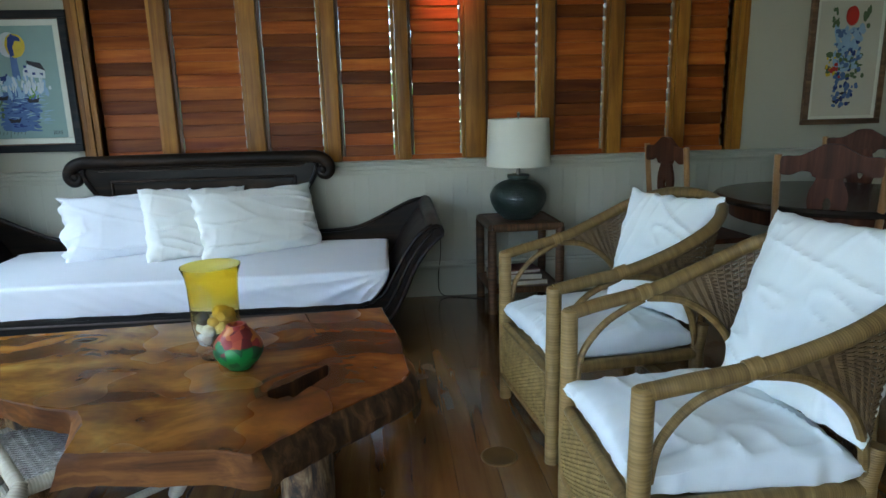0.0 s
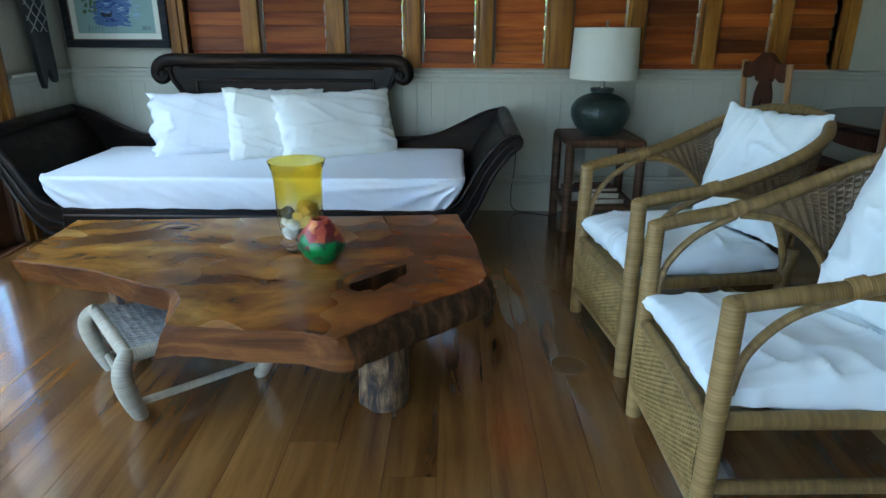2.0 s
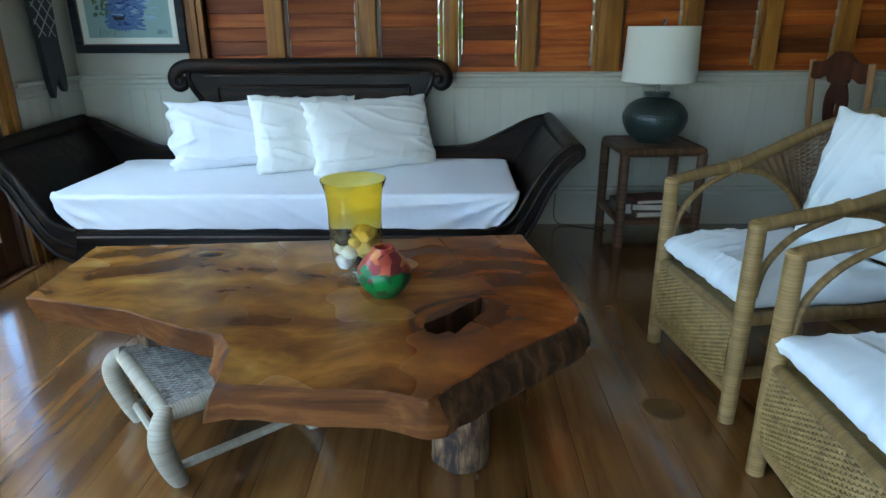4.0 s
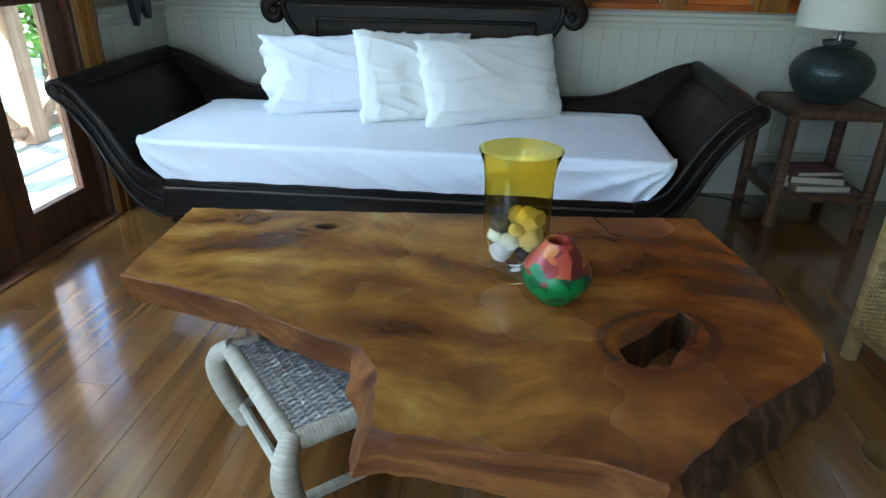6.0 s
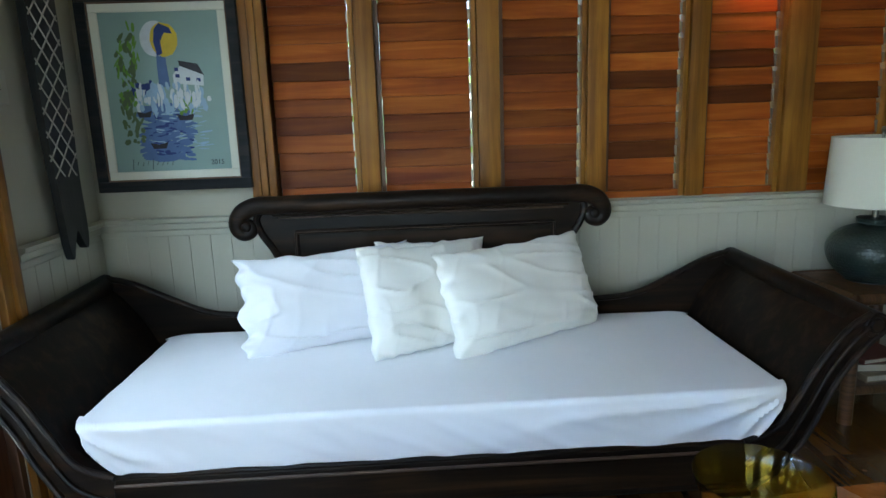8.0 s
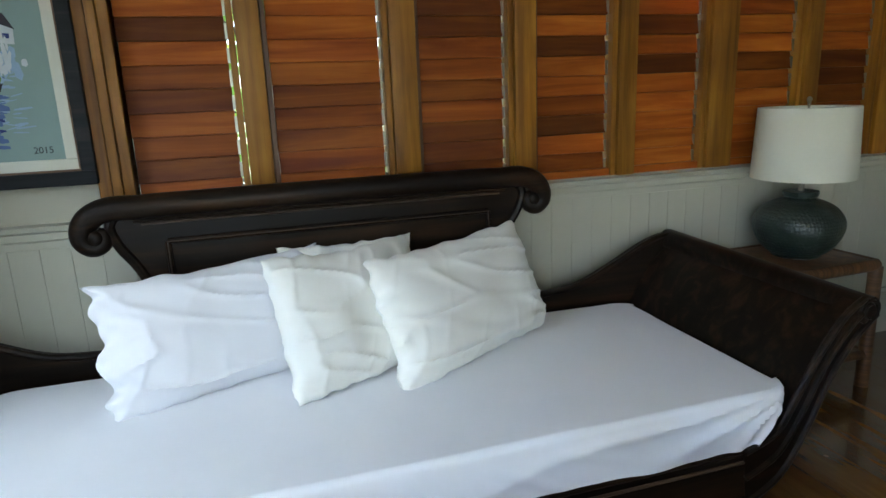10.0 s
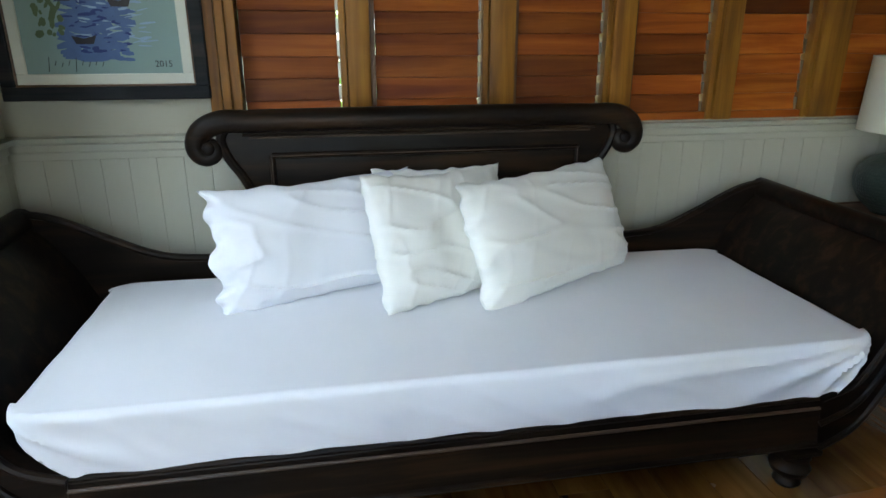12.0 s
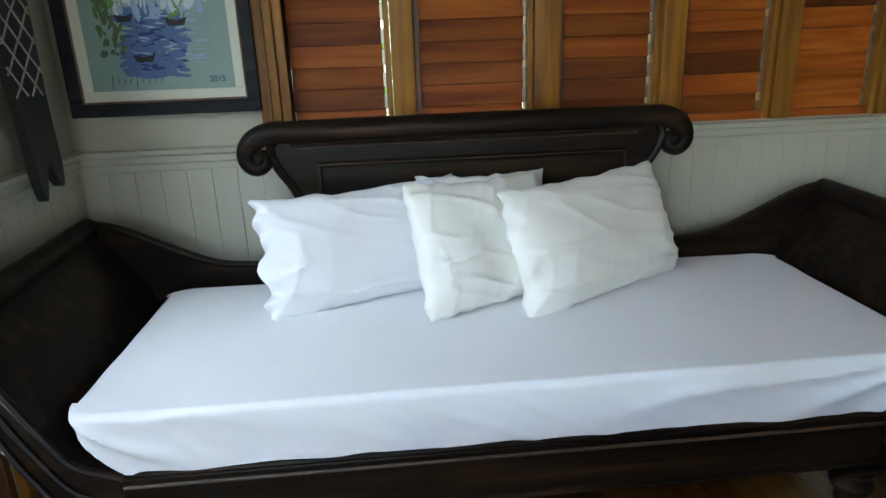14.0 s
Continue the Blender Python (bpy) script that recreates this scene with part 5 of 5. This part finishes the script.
def dabs(bm, n, x0, x1, z0, z1, w, h, y, wild=0.5):
    """Brush dabs as thin raised patches."""
    for _ in range(n):
        cx, cz = random.uniform(x0, x1), random.uniform(z0, z1)
        a, b = w * random.uniform(0.5, 1.4), h * random.uniform(0.4, 1.4)
        an = random.uniform(-wild, wild)
        q = [(dx * a / 2 * math.cos(an) - dz * b / 2 * math.sin(an), dx * a / 2 * math.sin(an) + dz * b / 2 * math.cos(an)) for dx, dz in ((-1, -0.6), (0.1, -1), (1, -0.5), (0.9, 0.7), (-0.1, 1), (-0.9, 0.6))]
        yy = y - random.uniform(0, 0.0008)
        bm.faces.new([bm.verts.new((cx + u, yy, cz + v)) for u, v in q])


def pcol(name, c):
    return plain(name, c, 0.5, amount=0.35, scale=30)


P_BLUE, P_DBLUE, P_WHITE, P_YEL = pcol("blue_paint", (0.09, 0.16, 0.36)), pcol("navy_paint", (0.015, 0.04, 0.20)), pcol("white_oil_paint", (0.70, 0.74, 0.76)), pcol("yellow_paint", (0.75, 0.55, 0.02))
P_GREEN, P_BLACK, P_OLIVE, P_RED, P_LBLUE = pcol("green_paint", (0.16, 0.32, 0.03)), pcol("black_paint", (0.015, 0.013, 0.02)), pcol("olive_paint", (0.10, 0.15, 0.06)), pcol("red_paint", (0.55, 0.03, 0.015)), pcol("pale_blue_paint", (0.35, 0.50, 0.68))
M_CANVAS = plain("grey_green_canvas", (0.27, 0.38, 0.35), 0.6, amount=0.18, scale=5)
M_CREAM = plain("cream_canvas", (0.56, 0.53, 0.42), 0.6, amount=0.12, scale=5)
M_LINER = paint("linen_liner", (0.66, 0.66, 0.56), 0.7)
M_FRAMEB = wood("dark_picture_frame", (0.008, 0.009, 0.011), (0.016, 0.017, 0.02), (0.04, 0.035, 0.03), "x", 0.55, 1, 0.1, 0.0, 0.2, 0.2)
M_FRAMEW = wood("brown_picture_frame", (0.06, 0.03, 0.015), (0.14, 0.075, 0.035), (0.25, 0.15, 0.07), "x", 0.4, 1, 0.1)


def frame_box(name, cx, cz, w, h, fw, depth, mt, parent, y):
    for nm, (x0, x1, z0, z1) in (("rail", (-w / 2, w / 2, h / 2 - fw, h / 2)), ("rail", (-w / 2, w / 2, -h / 2, -h / 2 + fw)), ("stile", (-w / 2, -w / 2 + fw, -h / 2 + fw, h / 2 - fw)), ("stile", (w / 2 - fw, w / 2, -h / 2 + fw, h / 2 - fw))):
        part(name + "_" + nm, bm_box(x0, x1, y - depth, y, z0, z1, 0.004), mt, parent)


pic = thing("painting", -0.529, WY1, 1.460, 0, "framed oil painting of a white house, moon and blue water", "painting")
pic.scale = (0.948, 1, 0.97)
frame_box("frame", 0, 0, 0.690, 0.850, 0.046, 0.036, M_FRAMEB, pic, -0.004)
frame_box("frame_lip", 0, 0, 0.600, 0.760, 0.008, 0.026, M_FRAMEW, pic, -0.006)
frame_box("liner", 0, 0, 0.586, 0.746, 0.036, 0.020, M_LINER, pic, -0.008)
part("canvas", bm_box(-0.258, 0.258, -0.020, -0.010, -0.338, 0.338), M_CANVAS, pic, "grey-green painted canvas")
random.seed(11)
cy = -0.0212
part("moon", stroke(blob(0.068, 0.075), cy, -0.02, 0.225), P_WHITE, pic)
part("sun_disc", stroke(blob(0.060, 0.070, seed=3), cy - 0.001, 0.015, 0.222), P_YEL, pic)
part("crescent", stroke([(0.0, 0.075), (0.045, 0.055), (0.055, 0.03), (0.02, 0.035), (0.0, 0.0), (0.004, -0.05), (-0.02, -0.06), (-0.03, 0.0), (-0.022, 0.05)], cy - 0.002, 0.0, 0.215), P_DBLUE, pic)
part("tower", stroke([(-0.022, -0.09), (0.026, -0.09), (0.020, 0.0), (0.018, 0.075), (-0.018, 0.075), (-0.022, 0.0)], cy, -0.005, 0.115), P_BLUE, pic)
part("house", stroke([(-0.065, -0.036), (0.065, -0.050), (0.068, 0.0), (-0.03, 0.036), (-0.065, 0.0)], cy, 0.103, 0.075), P_WHITE, pic)
part("house_roof", stroke([(-0.035, 0.03), (0.07, -0.012), (0.045, 0.036), (-0.038, 0.052)], cy - 0.001, 0.105, 0.082), P_BLACK, pic)
for dx, dz in ((-0.045, -0.005), (-0.048, 0.022), (0.0, -0.02), (0.045, -0.024)):
    part("house_window", stroke([(-0.009, -0.007), (0.009, -0.008), (0.009, 0.007), (-0.009, 0.008)], cy - 0.0012, 0.103 + dx, 0.075 + dz), P_DBLUE, pic)
for nm, mt, args in (("sea_paint", P_BLUE, (190, -0.12, 0.09, -0.29, -0.05, 0.060, 0.018)), ("sea_paint", P_DBLUE, (60, -0.10, 0.08, -0.27, -0.05, 0.045, 0.010)), ("sea_paint", P_LBLUE, (70, -0.06, 0.16, -0.25, -0.05, 0.045, 0.007)),
                     ("cliff_paint", P_WHITE, (46, -0.13, 0.19, -0.06, 0.035, 0.014, 0.055)), ("cliff_paint", P_LBLUE, (40, -0.12, 0.19, -0.08, 0.03, 0.018, 0.05)), ("cliff_paint", P_DBLUE, (18, -0.15, -0.02, 0.0, 0.04, 0.02, 0.03)),
                     ("leaf_paint", P_OLIVE, (80, -0.20, -0.12, -0.22, 0.24, 0.016, 0.034)), ("leaf_paint", P_GREEN, (40, -0.20, -0.10, -0.06, 0.29, 0.012, 0.04)), ("leaf_paint", P_GREEN, (12, 0.05, 0.11, -0.10, -0.02, 0.014, 0.05))):
    bm = bmesh.new()
    dabs(bm, *args, cy - (0.0006 if nm[0] == "s" else 0.0012), 0.7 if nm[0] == "l" else 0.25)
    part(nm, bm, mt, pic, smooth=False)["kind"] = "stuff"
for bx, bz, bw in ((0.075, -0.105, 0.04), (-0.105, -0.088, 0.034), (-0.055, -0.225, 0.04)):
    part("boat", stroke([(-bw, 0.012), (-bw * 0.7, -0.014), (bw * 0.7, -0.014), (bw, 0.014), (0, 0.004)], cy - 0.0025, bx, bz), P_BLACK, pic)
for k in range(9):
    h = 0.024 if k in (0, 4) else 0.008
    part("signature_mark", stroke([(-0.0025, -h), (0.0, -h), (0.006, h), (0.004, h)], cy - 0.001, -0.185 + 0.022 * k, -0.305 + 0.004 * (k % 2)), P_BLACK, pic)
tx = bpy.data.curves.new("date", 'FONT')
tx.body, tx.size, tx.extrude = "2015", 0.030, 0.0004
tx.materials.append(P_BLACK)
date = new("date", tx)
date.parent = pic
date.matrix_basis = pose(0.165, cy - 0.001, -0.315, 90, 0, 0)

pic2 = thing("painting", 4.737, WY1, 1.505, 0, "framed painting of a red sun over a blue waterfall", "painting")
frame_box("frame", 0, 0, 0.555, 0.850, 0.036, 0.034, M_FRAMEW, pic2, -0.004)
frame_box("liner", 0, 0, 0.480, 0.776, 0.022, 0.022, M_LINER, pic2, -0.006)
part("canvas", bm_box(-0.220, 0.220, -0.020, -0.010, -0.368, 0.368), M_CREAM, pic2, "cream painted canvas")
part("red_sun", stroke(blob(0.045, 0.062, seed=7), cy - 0.001, 0.01, 0.275), P_RED, pic2)
for nm, mt, args in (("water_paint", P_LBLUE, (70, -0.09, 0.10, -0.06, 0.20, 0.03, 0.05)), ("water_paint", P_BLUE, (60, -0.08, 0.09, -0.32, 0.19, 0.03, 0.035)), ("water_paint", P_DBLUE, (30, -0.07, 0.08, -0.31, 0.12, 0.024, 0.03)),
                     ("shore_paint", P_OLIVE, (40, -0.14, 0.14, -0.12, 0.04, 0.03, 0.03)), ("shore_paint", P_RED, (12, -0.11, -0.03, -0.13, -0.03, 0.03, 0.03)), ("shore_paint", P_YEL, (14, -0.14, -0.08, -0.10, 0.02, 0.02, 0.03)), ("tree_paint", P_OLIVE, (10, -0.12, -0.08, 0.20, 0.33, 0.02, 0.05)), ("tree_paint", P_OLIVE, (10, 0.09, 0.13, 0.20, 0.33, 0.02, 0.05)), ("boat_paint", P_BLACK, (7, -0.07, 0.05, -0.30, -0.20, 0.05, 0.014))):
    bm = bmesh.new()
    dabs(bm, *args, cy - 0.0006, 0.35)
    part(nm, bm, mt, pic2, smooth=False)["kind"] = "stuff"

# carved fish on the west wall
M_FISH = wood("black_carved_wood", (0.006, 0.006, 0.006), (0.012, 0.012, 0.012), (0.025, 0.024, 0.022), "z", 0.4, 1, 0.05)
M_NET = plain("pale_carved_line", (0.42, 0.39, 0.34), 0.7, scale=40)
FX = WX0 + 0.044
fish = thing("carved_fish", FX, 4.158, 0.835, 0, "long black carved wooden fish with a pale net pattern", "wall carving")
L_ = [(-0.085, 1.20), (-0.098, 0.95), (-0.096, 0.70), (-0.085, 0.45), (-0.066, 0.26), (-0.058, 0.14), (-0.050, 0.05), (-0.030, -0.005), (-0.006, 0.050), (0.020, 0.100), (0.048, 0.055), (0.082, 0.020), (0.100, 0.075), (0.098, 0.18), (0.094, 0.30), (0.100, 0.50), (0.104, 0.75), (0.100, 1.0), (0.085, 1.20), (0.0, 1.32)]
bm = bmesh.new()
prism(bm, [(p.x, p.y) for p in spline([(a, b, 0) for a, b in L_], 3, True)], "x", 0.0, 0.030)
part("body", bm, M_FISH, fish)
for i in range(-12, 26):
    for s in (-1, 1):
        seg = []
        for k in range(60):
            yk = -0.098 + 0.196 * k / 59
            zk = 0.30 + 0.085 * i + s * yk * 1.05 + 0.006 * noise.noise((yk * 20, i * 3.0, s))
            if 0.31 < zk < 1.22 and abs(yk) < 0.094 - 0.05 * max(0, (0.40 - zk)):
                seg.append((0.0315, yk, zk))
        if len(seg) > 3:
            part("net_line", rod(seg[::4] + [seg[-1]], 0.0034, 5), M_NET, fish)

switch = thing("light_switch", WX0, 3.96, 1.47, 0, "white light switch plate", "switch")
part("plate", bm_box(0.0, 0.006, -0.036, 0.036, -0.058, 0.058, 0.003), M_TRIM, switch)
part("toggle", bm_box(0.0062, 0.012, -0.006, 0.006, -0.012, 0.012, 0.001), M_TRIM, switch)
plate2 = part("switch_plate", bm_box(5.24, 5.40, WY1 - 0.007, WY1 - 0.001, 1.36, 1.47, 0.003), M_TRIM)
tagged(plate2, "wide white switch plate on the wall", "switch")

# sconce that gives the warm glow high on the louvres
sconce = thing("wall_sconce", 2.05, 4.40, 2.20, 0, "small wall lamp with an open metal shade above the louvres", "lamp")
part("shade", lathe([(0.030, 0.09), (0.085, 0.0), (0.082, 0.0), (0.027, 0.09), (0.030, 0.09)], 24, 0, -0.07, 0), M_BRASS, sconce)
part("bracket", rod([(0, -0.07, 0.09), (0, -0.06, 0.16), (0, 0.108, 0.16)], 0.008, 8), M_BRASS, sconce)

# ---- outside ----
M_LEAF, _n, _l, _b = nodes_of("leaf_green")
_oi = _n.new("ShaderNodeNewGeometry")
_l.new(ramp(_n, _l, _oi.outputs["Random Per Island"], [(0.0, (0.04, 0.11, 0.015)), (0.5, (0.10, 0.22, 0.03)), (1.0, (0.22, 0.34, 0.06))]), _b.inputs["Base Color"])
_b.inputs["Roughness"].default_value = 0.5
_b.inputs["Transmission Weight"].default_value = 0.0
_tr = _n.new("ShaderNodeBsdfTranslucent")
_tr.inputs["Color"].default_value = (0.36, 0.55, 0.08, 1)
_mx = _n.new("ShaderNodeMixShader")
_mx.inputs[0].default_value = 0.4
_l.new(_b.outputs[0], _mx.inputs[1])
_l.new(_tr.outputs[0], _mx.inputs[2])
_l.new(_mx.outputs[0], _n["Material Output"].inputs["Surface"])

random.seed(3)


def make_tree(x, y, h, spread, leaves, low=0.25):
    t = thing("tree", x, y, -0.6, 0, "leafy green tree beyond the veranda", "tree", "garden trees")
    bm = bmesh.new()
    tube(bm, [(0, 0, 0), (0.06, 0.02, h * 0.3), (0.02, -0.05, h * 0.75)], [0.13, 0.10, 0.04], 8)
    clumps = []
    for k in range(12):
        a, f = random.uniform(0, 6.28), random.uniform(low, 0.75)
        r = spread * random.uniform(0.45, 1.0)
        e = (r * math.cos(a), r * math.sin(a), h * (f + random.uniform(0.05, 0.3)))
        tube(bm, [(0.03, 0, h * f), (e[0] * 0.5, e[1] * 0.5, h * f * 0.5 + e[2] * 0.5 + 0.1), e], [0.035, 0.022, 0.008], 5)
        clumps += [Vector(e), Vector((e[0] * 0.6, e[1] * 0.6, e[2]))]
    part("trunk", bm, M_BARKTREE, t)
    vs, fs = [], []
    for _ in range(leaves):
        c = random.choice(clumps)
        p = c + Vector((random.gauss(0, 0.34), random.gauss(0, 0.34), random.gauss(0, 0.30))) * spread * 0.55
        q = Euler((random.uniform(-1.2, 1.2), random.uniform(-1.2, 1.2), random.uniform(0, 6.28))).to_matrix()
        L2, W2 = random.uniform(0.06, 0.13), random.uniform(0.03, 0.05)
        b = len(vs)
        vs += [tuple(p + q @ Vector(v)) for v in ((-L2, 0, 0), (0, -W2, 0.012), (L2, 0, -0.01), (0, W2, 0.012))]
        fs += [(b, b + 1, b + 2), (b, b + 2, b + 3)]
    me = bpy.data.meshes.new("crown")
    me.from_pydata(vs, [], fs)
    me.materials.append(M_LEAF)
    cr = new("crown", me)
    cr.parent = t
    cr["kind"] = "stuff"


for x, y, h, s, n in ((-4.8, 6.3, 3.4, 1.5, 1500), (-5.8, 4.6, 3.6, 1.6, 1500), (-4.6, 8.4, 3.2, 1.5, 1400), (-7.5, 7.5, 4.5, 2.0, 1800), (-4.6, 3.0, 2.8, 1.2, 1100), (-8.5, 10.5, 5.0, 2.2, 1600), (-9.5, 6.0, 5.0, 2.4, 1600), (0.5, 8.2, 4.0, 1.8, 1800), (3.5, 8.6, 4.0, 1.8, 1800)):
    make_tree(x, y, h, s, n, 0.15)

veranda = thing("veranda_railing", -2.38, 0, -0.09, 0, "brown wooden veranda posts with crossed braces and rails", "railing")
for y in (5.15, 3.35, 1.55, -0.3):
    part("post", bm_box(-0.075, 0.075, y - 0.075, y + 0.075, 0, 2.96, 0.006), M_RAIL, veranda)
    for s in (-1, 1):
        bm = bmesh.new()
        box(bm, -0.03, 0.03, -0.04, 0.04, 0.0, 1.02, 0.004, pose(0, y + s * 0.10, 0.06, -s * 40))
        part("brace", bm, M_RAIL, veranda)
part("top_rail", bm_box(-0.05, 0.05, -1.6, 6.6, 0.93, 0.99, 0.006), M_RAIL, veranda)
part("bottom_rail", bm_box(-0.04, 0.04, -1.6, 6.6, 0.075, 0.135, 0.005), M_RAIL, veranda)
deck = thing("deck", -1.8, 2.5, -0.13, 0, "weathered grey plank veranda deck", "deck", kind="structure")
me = to_mesh("plank", bm_box(-0.066, 0.066, -4.3, 4.3, 0.0, 0.035, 0.003), M_DECK)
for k in range(10):
    o = new("plank", me)
    o.parent = deck
    o.location = (-0.62 + 0.138 * k, 0, 0)
part("joist_skirt", bm_box(-0.70, 0.70, -4.28, 4.28, -0.45, -0.002), M_RAIL, deck)

# ---- pieces of walls and floor ----
me = to_mesh("wainscot_board", bm_box(-0.0458, 0.0458, -0.008, 0.0, 0.241, 0.844, 0.0018), M_TRIM)
k = 0
x = WX0 + 0.058
while x < WX1 - 0.04:
    o = new("wainscot_board", me)
    o.parent = wall_north
    o.location = (x, WY1 - 0.0005, 0)
    x += 0.0925
me = to_mesh("wainscot_board", bm_box(0.0, 0.009, -0.0455, 0.0455, 0.241, 0.844, 0.003), M_TRIM)
y = DOOR_Y1 + 0.175
while y < WY1 - 0.055:
    o = new("wainscot_board", me)
    o.parent = wall_west
    o.location = (WX0 + 0.0005, y, 0)
    y += 0.0925

random.seed(21)
PW = 0.152
shared = {}
x = WX0 + PW / 2
while x < WX1:
    y = WY0 - random.uniform(0, 1.2)
    while y < WY1 + 0.02:
        ln = random.choice((2.6, 3.2, 3.8))
        a, b = max(y, WY0), min(y + ln, WY1)
        if b - a > 0.05:
            key = round(b - a, 2)
            if key not in shared:
                shared[key] = to_mesh("plank", bm_box(-PW / 2 + 0.0006, PW / 2 - 0.0006, -key / 2 + 0.0006, key / 2 - 0.0006, -0.0225, 0.0, 0.0005), M_FLOOR)
            o = new("plank", shared[key])
            o.parent = floor
            o.location = (x, a + key / 2, 0)
        y += ln
    x += PW
